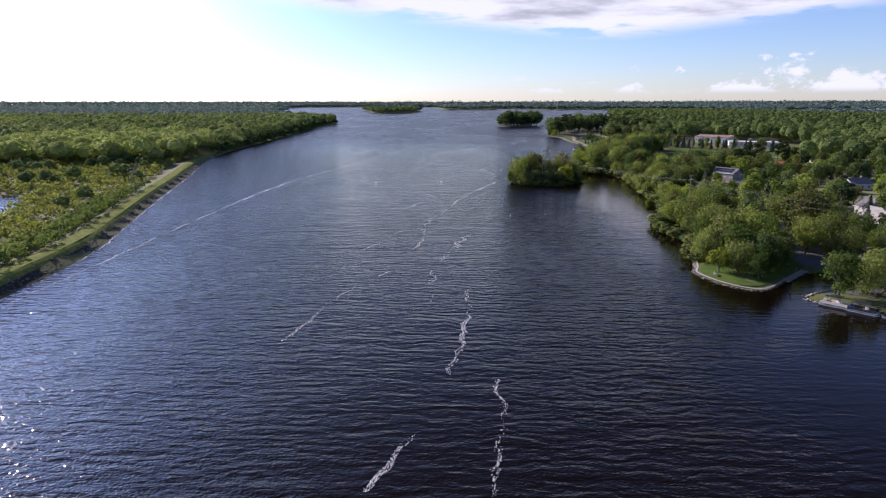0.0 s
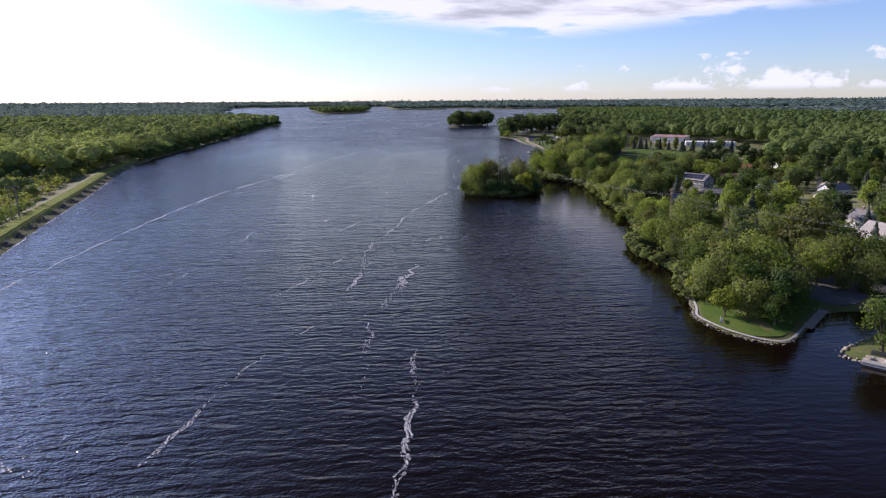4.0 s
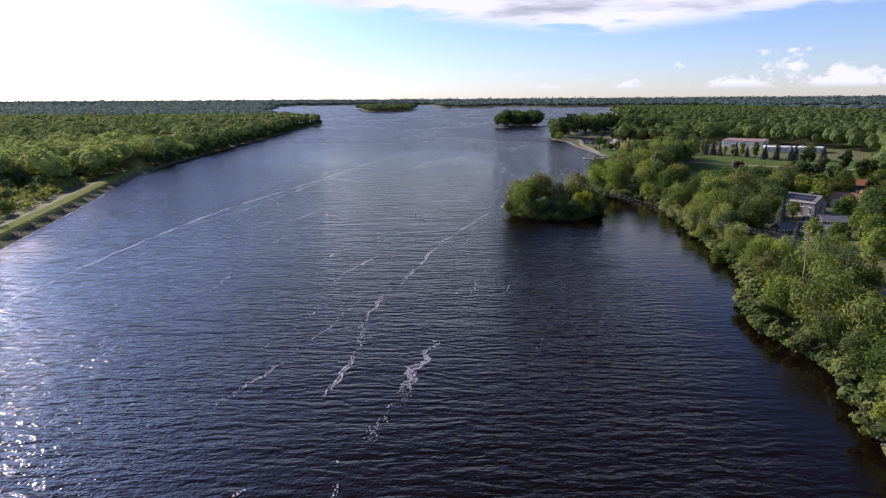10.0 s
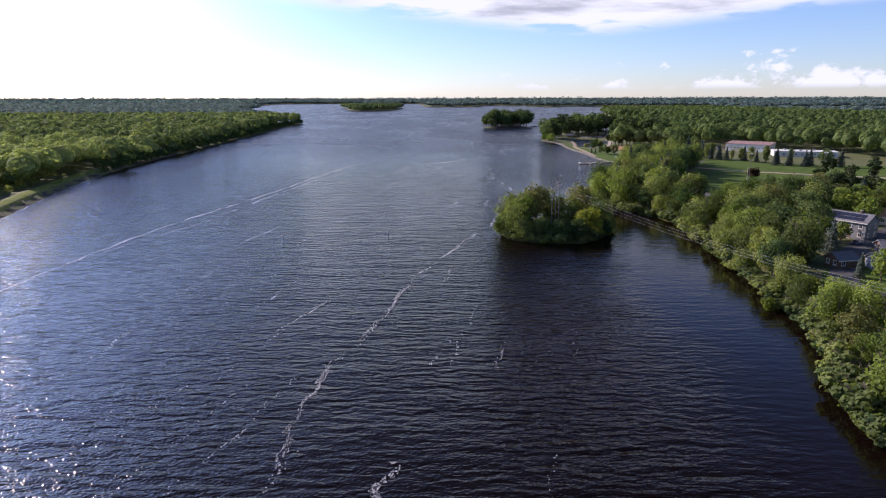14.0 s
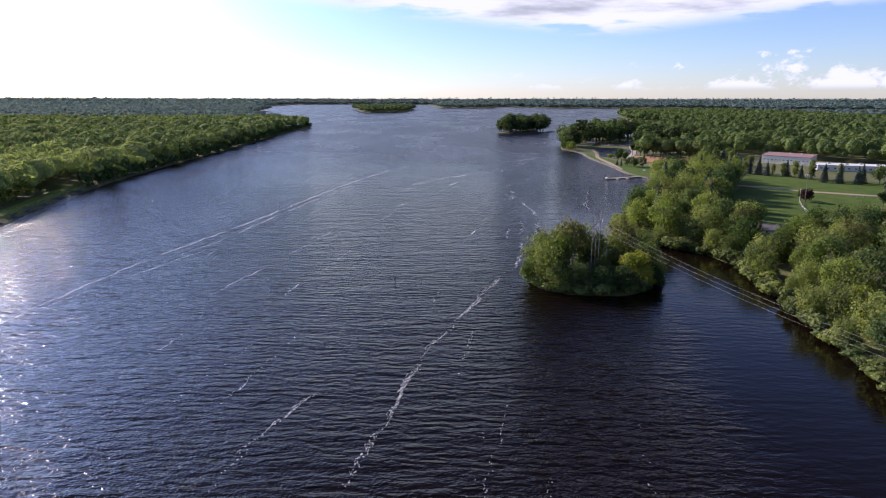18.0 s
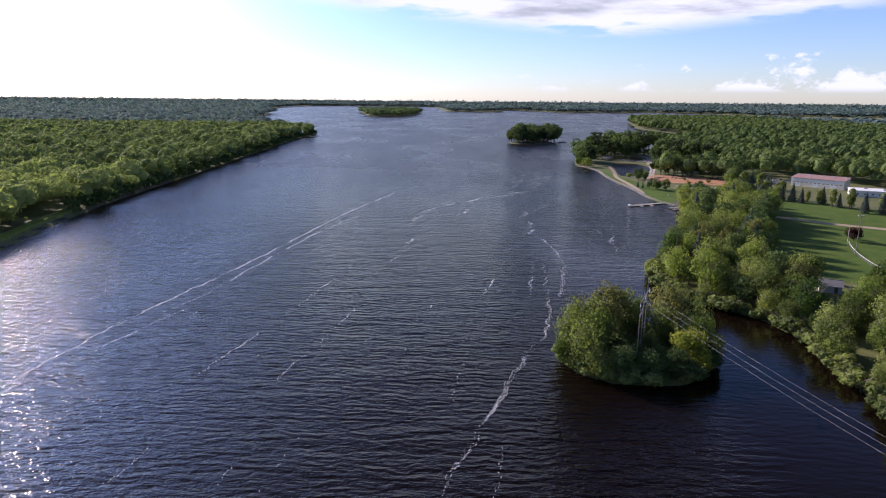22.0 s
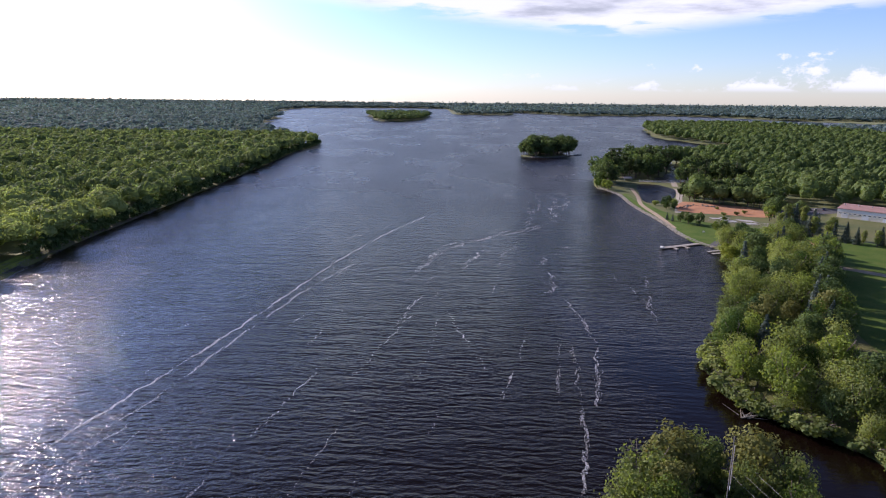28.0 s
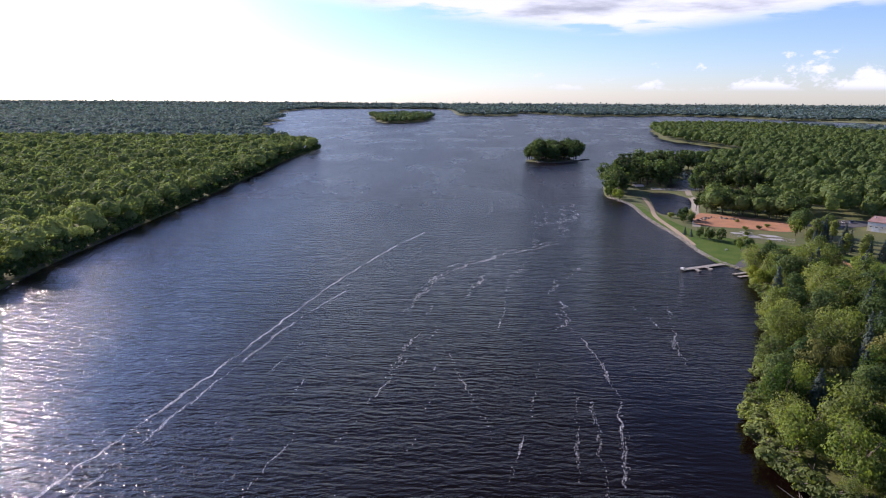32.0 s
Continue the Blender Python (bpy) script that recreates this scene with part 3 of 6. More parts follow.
tree_kind("woodoak", "woodland_oak", "broad", 17, 6.8, 2.0, 800, 0.72, LEAF_OAK, "dark green oak standing in a lakeside grove", lumps=24)
tree_kind("plum", "plum_tree", "broad", 7, 3.2, 0.8, 700, 0.42, LEAF_PLUM, "round dark purple-leaved tree at the field's edge")
tree_kind("redbush", "copper_tree", "broad", 8, 3.6, 1.2, 900, 0.42, LEAF_RUST, "round tree with copper-coloured leaves")
tree_kind("poplar", "poplar_tree", "poplar", 13, 3.2, 1.0, 1300, 0.36, LEAF_WILLOW, "narrow upright poplar in front of the long building")
tree_kind("shrub", "shrub", "shrub", 3.2, 2.0, 0.3, 420, 0.28, LEAF_WILLOW, "low bush at the water's edge", lumps=10)

# Shrub again in darker oak leaves, which paint in the shade under trees.
tree_kind("thicket", "dark_shrub", "shrub", 3.2, 2.0, 0.2, 420, 0.28, LEAF_OAK, "low bush under the shore trees, its leaves darkened for shade", lumps=10)


# ---- woods that nobody could count: joined crowns, lighter further off
def scatter(x0, x1, y0, y1, step, rng, keep):
    X, Y = np.meshgrid(np.arange(x0, x1, step), np.arange(y0, y1, step))
    x = X.ravel() + rng.uniform(-0.48, 0.48, X.size) * step
    y = Y.ravel() + rng.uniform(-0.48, 0.48, X.size) * step
    ok = keep(x, y)
    return x[ok], y[ok]


def dome(rad, rng, nu=9, nv=5):
    """Billowy solid of one far crown, of unit height: bulges where the boughs end."""
    knobs = rng.normal(0, 1, (8, 3))
    knobs[:, 2] = np.abs(knobs[:, 2]) * 0.7
    knobs /= np.linalg.norm(knobs, axis=1)[:, None]
    a, e = np.meshgrid(np.linspace(0, 2 * np.pi, nu + 1), np.linspace(-0.75, 1.5, nv + 1))
    a = a + e * 0.5
    d = np.stack([np.cos(e) * np.cos(a), np.cos(e) * np.sin(a), np.sin(e)], -1)
    swell = 0.52 + 0.32 * (np.clip((d @ knobs.T).max(-1), 0.4, 1) - 0.4) / 0.6
    p = d * swell[..., None] * np.array([rad, rad, 0.43]) + np.array([0, 0, 0.56])
    q = np.stack([p[:-1, :-1], p[:-1, 1:], p[1:, 1:], p[1:, :-1]], 2).reshape(-1, 4, 3)
    mid = q.mean(1, keepdims=True)
    q = mid + (q - mid) * rng.uniform(0.85, 1.15, (len(q), 1, 1)) + rng.normal(0, 0.03 * rad, q.shape)
    return q + rng.normal(0, 0.025 * rad, mid.shape)


def woods(name, x, y, count, size, height, radius, leaf, label, seed, kinds=("broad",), varied=0.22, category="woods", solid=(9, 5)):
    rng = np.random.default_rng(seed)
    models = [crown_cards(kinds[i % len(kinds)], 1.0, radius / height, 0.22, count, size / height, rng, 8, 0.28) for i in range(5)]
    if solid:
        models = [np.concatenate([q, dome(radius / height, rng, *solid)]) for q in models]
    z = ground_z(x, y)
    h = height * rng.uniform(1 - varied, 1 + varied, len(x))
    a = rng.uniform(0, 6.28, len(x))
    pick = rng.integers(0, 5, len(x))
    blocks = []
    for i, q in enumerate(models):
        sel = np.flatnonzero(pick == i)
        if not len(sel):
            continue
        c, s = np.cos(a[sel])[:, None, None], np.sin(a[sel])[:, None, None]
        H = h[sel][:, None, None]
        bx = (q[None, :, :, 0] * c - q[None, :, :, 1] * s) * H + x[sel][:, None, None]
        by = (q[None, :, :, 0] * s + q[None, :, :, 1] * c) * H + y[sel][:, None, None]
        bz = q[None, :, :, 2] * H + z[sel][:, None, None]
        blocks.append(np.stack([bx, by, bz], -1).reshape(-1, 4, 3))
    ob = new(name, quads_mesh(name, np.concatenate(blocks), leaf))
    return tagged(ob, label, category, kind="stuff")


# ---------------------------------------------------------------- open land kept free of woods
FIELD = np.array([(150, 428), (172, 498), (203, 548), (192, 583), (160, 590), (143, 603), (139, 628), (138, 722), (141, 785), (150, 800), (178, 812), (200, 806), (190, 765), (184, 738), (192, 736),
                  (230, 706), (240, 722), (258, 726), (305, 712), (345, 650), (345, 560), (270, 480), (240, 425), (200, 418), (170, 412)], float)
VILLAGE = np.array([(84, 140), (96, 175), (104, 215), (112, 290), (125, 330), (150, 385), (190, 412), (255, 432), (290, 380), (285, 200), (260, 110), (110, 100)], float)
CLUMP = np.array([(84, 402), (84, 432), (107, 478), (124, 512), (140, 548), (146, 575), (152, 590), (182, 588), (192, 562), (158, 506), (140, 472), (128, 440), (110, 402)], float)


def wood_keep(margin):
    def keep(x, y):
        s = shore(x, y)
        ok = (s > margin) & (x > -(0.82 * y + 70)) & (x < 0.86 * y + 80)
        for p in (FIELD, VILLAGE, CLUMP):
            ok &= ~inside(p, x, y)
        ok &= ~((x > 0) & (x < 215) & (y < 615))
        ok &= ~((x < -80) & (y < 545) & (s < 14))
        ok &= ~((x < -80) & (x > -330) & (y < 445 + 0.3 * (x + 170)))
        return ok
    return keep


rng = np.random.default_rng(5)
x, y = scatter(-900, -190, 420, 1345, 11.5, rng, wood_keep(2.0))
d = np.hypot(x, y - 200)
near = d < 500
woods("woodland", x[near], y[near], 420, 0.46, 16.5, 7.8, LEAF_WOODS, "mixed green woodland along the west shore", 1, varied=0.34, solid=(18, 9))
mid = ~near & (d < 800)
woods("woodland", x[mid], y[mid], 100, 0.75, 17, 7.8, LEAF_WOODS, "mixed green woodland behind the west shore", 2, varied=0.34, solid=(14, 7))
woods("woodland", x[d >= 800], y[d >= 800], 26, 1.15, 17, 8.0, LEAF_WOODS, "mixed green woodland further along the west shore", 22, varied=0.34, solid=(8, 4))
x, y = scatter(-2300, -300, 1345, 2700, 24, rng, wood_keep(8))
woods("woodland", x, y, 6, 3.2, 18, 15, LEAF_HAZED, "distant woodland beyond the west bay", 3, varied=0.3, solid=(7, 3))
x, y = scatter(-2300, -900, 300, 1345, 20, rng, wood_keep(8))
woods("woodland", x, y, 8, 2.6, 17, 13, LEAF_WOODS, "woodland reaching west from the lake", 4, varied=0.3, solid=(7, 4))
x, y = scatter(140, 900, 420, 1330, 11.0, rng, lambda x, y: wood_keep(5)(x, y) & ~((x < 270) & (y > 780) & (y < 1040)))
d = np.hypot(x - 60, y - 150)
woods("woodland", x[d < 700], y[d < 700], 84, 0.66, 16.5, 6.3, LEAF_OAK, "dark mixed woodland behind the park", 6, kinds=("broad", "broad", "pine"), varied=0.34, solid=(13, 7))
woods("woodland", x[d >= 700], y[d >= 700], 22, 1.0, 17.5, 6.6, LEAF_OAK, "dark mixed woodland further behind the park", 66, kinds=("broad", "broad", "pine"), varied=0.34, solid=(9, 5))
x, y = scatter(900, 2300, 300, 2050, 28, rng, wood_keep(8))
woods("woodland", x, y, 6, 3.2, 19, 15, LEAF_HAZED, "woodland reaching east to the horizon", 7, varied=0.3, solid=(7, 3))
x, y = scatter(300, 900, 1330, 2150, 14, rng, wood_keep(5))
woods("woodland", x, y, 14, 2.0, 18, 8.5, LEAF_OAK, "wooded point on the far side of the bay", 8, solid=(7, 4))
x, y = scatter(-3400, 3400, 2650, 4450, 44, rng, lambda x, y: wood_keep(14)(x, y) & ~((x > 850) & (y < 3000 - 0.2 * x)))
woods("woodland", x, y, 5, 6, 18, 30, LEAF_HAZED, "far woods along the north shore", 9, solid=(7, 3))
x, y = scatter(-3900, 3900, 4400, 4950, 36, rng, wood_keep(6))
woods("woodland", x, y, 5, 5, 18, 28, LEAF_HAZED, "wooded rise on the horizon", 10, solid=(6, 3))
x, y = scatter(-380, -80, 2230, 3010, 15, rng, lambda x, y: inside(LANDS[4], x, y))
woods("woodland", x, y, 20, 2.0, 19, 10, LEAF_WOODS, "low wooded island far up the lake", 11)
x, y = scatter(250, 900, 40, 425, 11, rng, lambda x, y: wood_keep(4)(x, y))
woods("woodland", x, y, 30, 1.6, 17, 6.8, LEAF_OAK, "woodland behind the houses", 13, solid=(8, 4))
x, y = scatter(-900, -330, 60, 480, 12, rng, lambda x, y: wood_keep(12)(x, y) & (y > 250 - 0.2 * (x + 330)))
woods("woodland", x, y, 24, 1.5, 15, 6.5, LEAF_WOODS, "woods beyond the marsh", 14)

x, y = scatter(-945, -870, 3868, 3970, 16, rng, lambda x, y: inside(LANDS[5], x, y))
woods("woodland", x, y, 24, 4, 17, 10, LEAF_HAZED, "tiny wooded island far off", 23)

# marsh on the west side, behind the dike
x, y = scatter(-340, -110, 60, 520, 4.2, rng, lambda x, y: (shore(x, y) > 1.5) & (edge_distance(WEST_BANK, x, y, False) > 17) & (np.sin(x * 0.11 + np.sin(y * 0.06) * 2) * np.cos(y * 0.083) > -0.82))
woods("shrubs", x, y, 34, 0.52, 3.2, 2.6, LEAF_SHRUB, "low yellow-green willow scrub on the marsh", 15, kinds=("shrub",), varied=0.5, category="shrubs", solid=())
x, y = scatter(-330, -125, 250, 545, 12, rng, lambda x, y: (shore(x, y) > 20) & (np.sin(x * 0.07 + 1) * np.cos(y * 0.05) > 0.1))
woods("shrubs", x, y, 110, 0.5, 7.5, 3.8, LEAF_WOODS, "young trees scattered over the marsh", 16, varied=0.4, category="shrubs")
x, y = scatter(-150, -95, 40, 545, 2.4, rng, lambda x, y: (shore(x, y) > 9.5) & (shore(x, y) < 21))
woods("shrubs", x, y, 56, 0.34, 3.4, 2.0, LEAF_OAK, "dark thicket along the foot of the dike", 17, kinds=("shrub",), varied=0.5, category="shrubs", solid=())
# The woods' shaded lake side is put in here as darker oak leaves.
x, y = scatter(-225, -180, 540, 1300, 2.7, rng, lambda x, y: (shore(x, y) > -0.9) & (shore(x, y) < 6))
woods("shrubs", x, y, 26, 0.85, 6.5, 3.2, LEAF_OAK, "undergrowth along the wooded west shore, leaves darkened for shade", 18, kinds=("shrub",), varied=0.3, category="shrubs", solid=())

# pine island, power island and the pine grove by the park pond
rng = np.random.default_rng(8)
for x, y in zip(*scatter(95, 168, 1106, 1190, 7.6, rng, lambda x, y: inside(LANDS[3], x, y) & (shore(x, y) > 2.5))):
    plant("pine" if rng.uniform() < 0.4 else "woodoak", x, y, min(rng.uniform(18, 27), 12 + 1.1 * float(shore(x, y))) if rng.uniform() < 0.9 else 27, 1.2)
grown = np.array([(64, 186), (130, 186), (140, 400), (160, 575), (138, 575), (70, 420), (95, 380)], float)
# Front oaks put the island's shaded side in as darker leaves.
for x, y, k, h, w in ((42, 347, "willow", 13, 0.92), (40.5, 355, "willow", 14, 0.95), (46, 352, "maple", 14.5, 0.85), (45, 361, "willow", 16, 1.0), (52, 367, "rust", 16.5, 0.95), (49, 357, "rust", 14, 0.85),
                      (57, 369, "willow", 14, 0.9), (68, 367, "rust", 16, 0.9), (73, 362, "willow", 14, 0.85), (71, 355, "maple", 13, 0.8), (67, 349, "gold", 10.5, 1.15), (74, 352, "willow", 9, 0.9),
                      (64, 361, "willow", 12, 0.75), (77, 366, "willow", 10, 0.85), (44, 343.5, "willow", 8.5, 0.95), (50, 344, "oak", 8.5, 1.15), (56, 342.5, "oak", 7.5, 1.3), (62.5, 342.5, "oak", 7.5, 1.3), (54, 349, "oak", 6, 1.2), (60, 348, "oak", 6, 1.2), (72, 348, "oak", 7, 1.1), (69, 345, "gold", 6.5, 1.1),
                      (38, 351, "maple", 9, 0.85), (60, 355, "oak", 7, 0.9), (62, 371, "oak", 11, 0.9)):
    plant(k, x, y, h, w)
for x, y in zip(*scatter(34, 84, 333, 380, 3.0, rng, lambda x, y: (shore(x, y) < 2.4) & (shore(x, y) > -0.4) & (x < 84) & ((x < 80) | (y < 372)))):
    plant("shrub", x, y, rng.uniform(2.2, 4.4), rng.uniform(1.2, 1.7), z=0.0)
for x, y in zip(*scatter(38, 80, 338, 376, 4.0, rng, lambda x, y: shore(x, y) > 0.5)):
    plant("thicket", x, y, rng.uniform(2.6, 4.4), rng.uniform(1.3, 1.8))
for x, y in zip(*scatter(64, 150, 176, 580, 3.0, rng, lambda x, y: (shore(x, y) < 1.6) & (shore(x, y) > -0.6) & inside(grown, x, y))):
    plant("thicket", x, y, rng.uniform(1.8, 3.4), rng.uniform(1.2, 1.8), z=0.1)
for x, y in zip(*scatter(130, 275, 795, 1040, 10.5, rng, lambda x, y: inside(LANDS[1], x, y) & (shore(x, y) > 3) & (y > 806 + (x > 150) * 12) & ~inside(FIELD, x, y) & ~((x > 158) & (x < 214) & (y < 872)))):
    plant("pine" if rng.uniform() < 0.55 else "woodoak", x, y, rng.uniform(14, 26), 1.1)
for x, y in zip(*scatter(128, 160, 800, 860, 5.5, rng, lambda x, y: (shore(x, y) > 1) & (shore(x, y) < 5))):
    plant("garden", x, y, rng.uniform(5, 10))

# belt of trees along the east shore
def in_sight(x, y):
    """False in the gap between the trees through which the park shed shows."""
    return edge_distance(np.array([(137.5, 411), (119, 380)], float), np.asarray(x, float), np.asarray(y, float), False) > 5.5


for x, y in zip(*scatter(64, 140, 178, 404, 7.6, rng, lambda x, y: inside(LANDS[1], x, y) & (shore(x, y) < 21 + 9 * (y > 330)) & (shore(x, y) > 0.3) & in_sight(x, y))):
    if shore(x, y) > 11 and 258 < y < 300:
        continue
    k = rng.choice(["willow", "maple", "oak", "rust", "gold"], p=[0.46, 0.32, 0.10, 0.06, 0.06])
    plant(k, x, y, rng.uniform(7, 13.5) + (1.5 if shore(x, y) > 8 else -1.0) - (4 if k == "gold" else 0), 1.0, variants=4)
for x, y in zip(*scatter(64, 115, 176, 404, 3.2, rng, lambda x, y: (shore(x, y) < 3.0) & (shore(x, y) > -0.7) & ((x > 84) | (y < 333)))):
    plant("shrub", x, y, rng.uniform(2.5, 5.0), rng.uniform(1.1, 1.7), z=0.15)
for x, y in zip(*scatter(82, 205, 398, 592, 8.2, rng, lambda x, y: inside(CLUMP, x, y) & (shore(x, y) > 0.3) & in_sight(x, y))):
    if edge_distance(np.array([(152, 545), (148, 527), (139, 511), (150, 495)], float), np.array([x]), np.array([y]), False)[0] < 4.5:
        continue
    k = rng.choice(["willow", "maple", "oak", "rust", "spruce", "gold"], p=[0.36, 0.36, 0.10, 0.06, 0.08, 0.04])
    plant(k, x, y, rng.uniform(9.5, 17.5) - (4 if k == "gold" else 0), rng.uniform(0.8, 1.05), variants=4)
for x, y in zip(*scatter(80, 150, 400, 580, 3.2, rng, lambda x, y: (shore(x, y) < 3.0) & (shore(x, y) > -0.7))):
    plant("shrub", x, y, rng.uniform(2.5, 5.5), rng.uniform(1.1, 1.7), z=0.15)
for x, y, k, h in ((131, 446, "oak", 15), (137, 458, "maple", 17), (141, 470, "oak", 17), (146, 481, "spruce", 15), (152, 492, "oak", 18), (158, 503, "oak", 17), (164, 514, "spruce", 16), (171, 525, "oak", 18),
                   (178, 537, "maple", 17), (185, 549, "oak", 17), (190, 560, "spruce", 15), (154, 500, "spruce", 17), (168, 528, "maple", 16)):
    plant(k, x, y, h, 0.95)
plant("gold", 143.5, 557, 9.5, 1.1)
plant("gold", 146, 570, 8, 1.1)
plant("gold", 89.5, 273, 4.5, 1.0, label="small bright yellow-green bush over the water")

# the park point with its big willows
for x, y, k, h, w in ((74, 171, "willow", 11, 1.05), (80, 176, "willow", 13.5, 1.05), (79, 165, "maple", 13, 1.0), (86, 169, "maple", 14, 1.0), (88, 178, "willow", 14.5, 1.1),
                      (84, 160, "oak", 12, 0.9), (92, 174, "maple", 12, 0.9), (78, 184, "maple", 12, 0.95), (86, 188, "willow", 13.5, 1.0), (94, 184, "oak", 13, 0.85),
                      (72.5, 161, "gold", 7, 1.25), (77, 160, "willow", 10, 1.1), (82, 157, "maple", 9.5, 1.1), (86, 163, "willow", 11, 1.1), (92, 168, "willow", 11, 1.05), (90, 165, "maple", 8, 0.9), (80, 155, "maple", 8.5, 0.9), (76, 178, "willow", 9, 1.1)):
    plant(k, x, y, h, w)
plant("rust", 117, 202, 18, 1.15, label="big old tree with brownish leaves above the car park")
plant("maple", 91, 139.5, 12, 1.15, label="bright green maple on the bank by the boats")
plant("willow", 99, 142, 10, 1.15)
plant("willow", 106, 147, 11, 1.1)
for x, y, h in ((112, 150, 12), (120, 160, 11), (124, 171, 12), (131, 178, 11), (113, 137, 11), (128, 150, 13), (137, 165, 12), (110, 211, 14)):
    plant("maple" if h % 2 else "willow", x, y, h)

for i in range(15):
    u = i / 14
    plant("woodoak" if i % 3 else "pine", 184 + 56 * u + rng.uniform(-2, 2), 746 - 34 * u + rng.uniform(-2, 4), rng.uniform(12, 18), 1.1)
for i in range(12):
    plant("woodoak" if i % 2 else "pine", 192 + 5.5 * i + rng.uniform(-2, 2), 768 - 2.4 * i + rng.uniform(-4, 4), rng.uniform(13, 19), 1.1)

for x, y in zip(*scatter(106, 190, 374, 414, 8.2, rng, lambda x, y: (shore(x, y) > 8) & (np.hypot(x - 137.5, y - 409) > 8) & (np.hypot(x - 132, y - 396) > 6) & (y < 416 - 0.05 * x) & in_sight(x, y))):
    plant(rng.choice(["willow", "maple", "oak", "rust"], p=[0.35, 0.4, 0.17, 0.08]), x, y, rng.uniform(9, 15.5), 1.0, variants=4)


# ---------------------------------------------------------------- surfaces of the park and village
GRASS = material("mown_grass", (0.058, 0.108, 0.018), 0.95, (0.092, 0.130, 0.027), scale=0.12, bump=0.05, bump_scale=6, spec=0.1)
DRY_GRASS = material("dry_grass", (0.19, 0.19, 0.065), 0.95, (0.12, 0.14, 0.04), scale=0.10, bump=0.05, bump_scale=5)
DIKE_GRASS = material("dike_grass", (0.120, 0.160, 0.026), 0.95, (0.195, 0.220, 0.048), scale=0.35, bump=0.12, bump_scale=5, spec=0.05)
# Bed under the dike riprap, its colour darkened for the shade on that face.
SHADED_BED = material("shaded_stone_bed", (0.026, 0.025, 0.024), 0.9, (0.045, 0.043, 0.040), scale=1.5, bump=0.10, bump_scale=3, spec=0.2)
ASPHALT = material("asphalt", (0.060, 0.060, 0.066), 0.9, (0.085, 0.083, 0.085), scale=0.3, bump=0.01, bump_scale=40)
GRAVEL = material("gravel", (0.34, 0.30, 0.24), 0.95, (0.26, 0.23, 0.18), scale=0.5, bump=0.03, bump_scale=18)
CLAY = material("bare_clay", (0.43, 0.195, 0.085), 0.95, (0.33, 0.16, 0.080), scale=0.09, bump=0.04, bump_scale=5)
SAND = material("sandy_track", (0.36, 0.27, 0.18), 0.95, (0.28, 0.22, 0.14), scale=0.2, bump=0.03, bump_scale=8)
CONCRETE = material("concrete", (0.42, 0.41, 0.39), 0.85, (0.33, 0.32, 0.30), scale=0.5, bump=0.01, bump_scale=12)
# Stone grey lowered for the shade on the dike; rocks and clods share it.
STONE = material("shore_stone", (0.15, 0.135, 0.12), 0.9, (0.085, 0.08, 0.072), scale=1.2, bump=0.05, bump_scale=6, random_tint=0.35, island=True)
PALE_STONE = material("pale_shore_stone", (0.34, 0.31, 0.25), 0.9, (0.22, 0.20, 0.16), scale=1.2, bump=0.05, bump_scale=6, random_tint=0.3, island=True)
TIMBER = material("weathered_timber", (0.36, 0.33, 0.28), 0.85, (0.26, 0.235, 0.20), scale=1.0, bump=0.01, bump_scale=20, stretch=(1, 6, 1))
POLE_WOOD = material("pole_wood", (0.30, 0.20, 0.13), 0.9, (0.22, 0.16, 0.115), scale=1.5, bump=0.01, bump_scale=25, stretch=(1, 1, 0.15))
GREY_POLE = material("grey_pole_wood", (0.22, 0.205, 0.185), 0.9, (0.16, 0.15, 0.14), scale=1.5, bump=0.01, bump_scale=25, stretch=(1, 1, 0.15))
STEEL = material("galvanised_steel", (0.50, 0.51, 0.52), 0.45, metal=0.7, scale=3.0)
WIRE = material("cable", (0.30, 0.30, 0.30), 0.6, metal=0.3, scale=3.0)
WHITE = material("white_paint", (0.78, 0.77, 0.74), 0.6, (0.68, 0.67, 0.63), scale=0.6, spread=(0.45, 0.75))
SIDING = material("white_siding", (0.72, 0.72, 0.71), 0.65, (0.62, 0.62, 0.60), scale=0.5, bump=0.015, bump_scale=5, stretch=(0.1, 0.1, 1))
CREAM = material("cream_siding", (0.76, 0.69, 0.55), 0.7, (0.68, 0.61, 0.48), scale=0.5, bump=0.015, bump_scale=5, stretch=(0.1, 0.1, 1))
GREY_SIDING = material("grey_siding", (0.24, 0.245, 0.26), 0.7, (0.20, 0.205, 0.22), scale=0.5, bump=0.015, bump_scale=5, stretch=(0.1, 0.1, 1))
BROWN_SIDING = material("brown_siding", (0.20, 0.125, 0.085), 0.75, (0.15, 0.095, 0.065), scale=0.6, bump=0.015, bump_scale=5)
SHINGLE_GREY = material("grey_shingles", (0.19, 0.19, 0.195), 0.85, (0.15, 0.15, 0.155), scale=0.9, bump=0.02, bump_scale=8)
SHINGLE_PALE = material("pale_shingles", (0.34, 0.325, 0.30), 0.85, (0.28, 0.265, 0.245), scale=0.9, bump=0.02, bump_scale=8)
SHINGLE_RED = material("red_brown_shingles", (0.44, 0.20, 0.115), 0.85, (0.35, 0.16, 0.095), scale=0.9, bump=0.02, bump_scale=8)
ORANGE_ROOF = material("orange_metal_roof", (0.48, 0.19, 0.08), 0.5, (0.40, 0.16, 0.07), scale=0.6, stretch=(4, 0.2, 1))
RED_ROOF = material("dull_red_metal_roof", (0.36, 0.21, 0.175), 0.7, (0.29, 0.175, 0.15), scale=0.4)
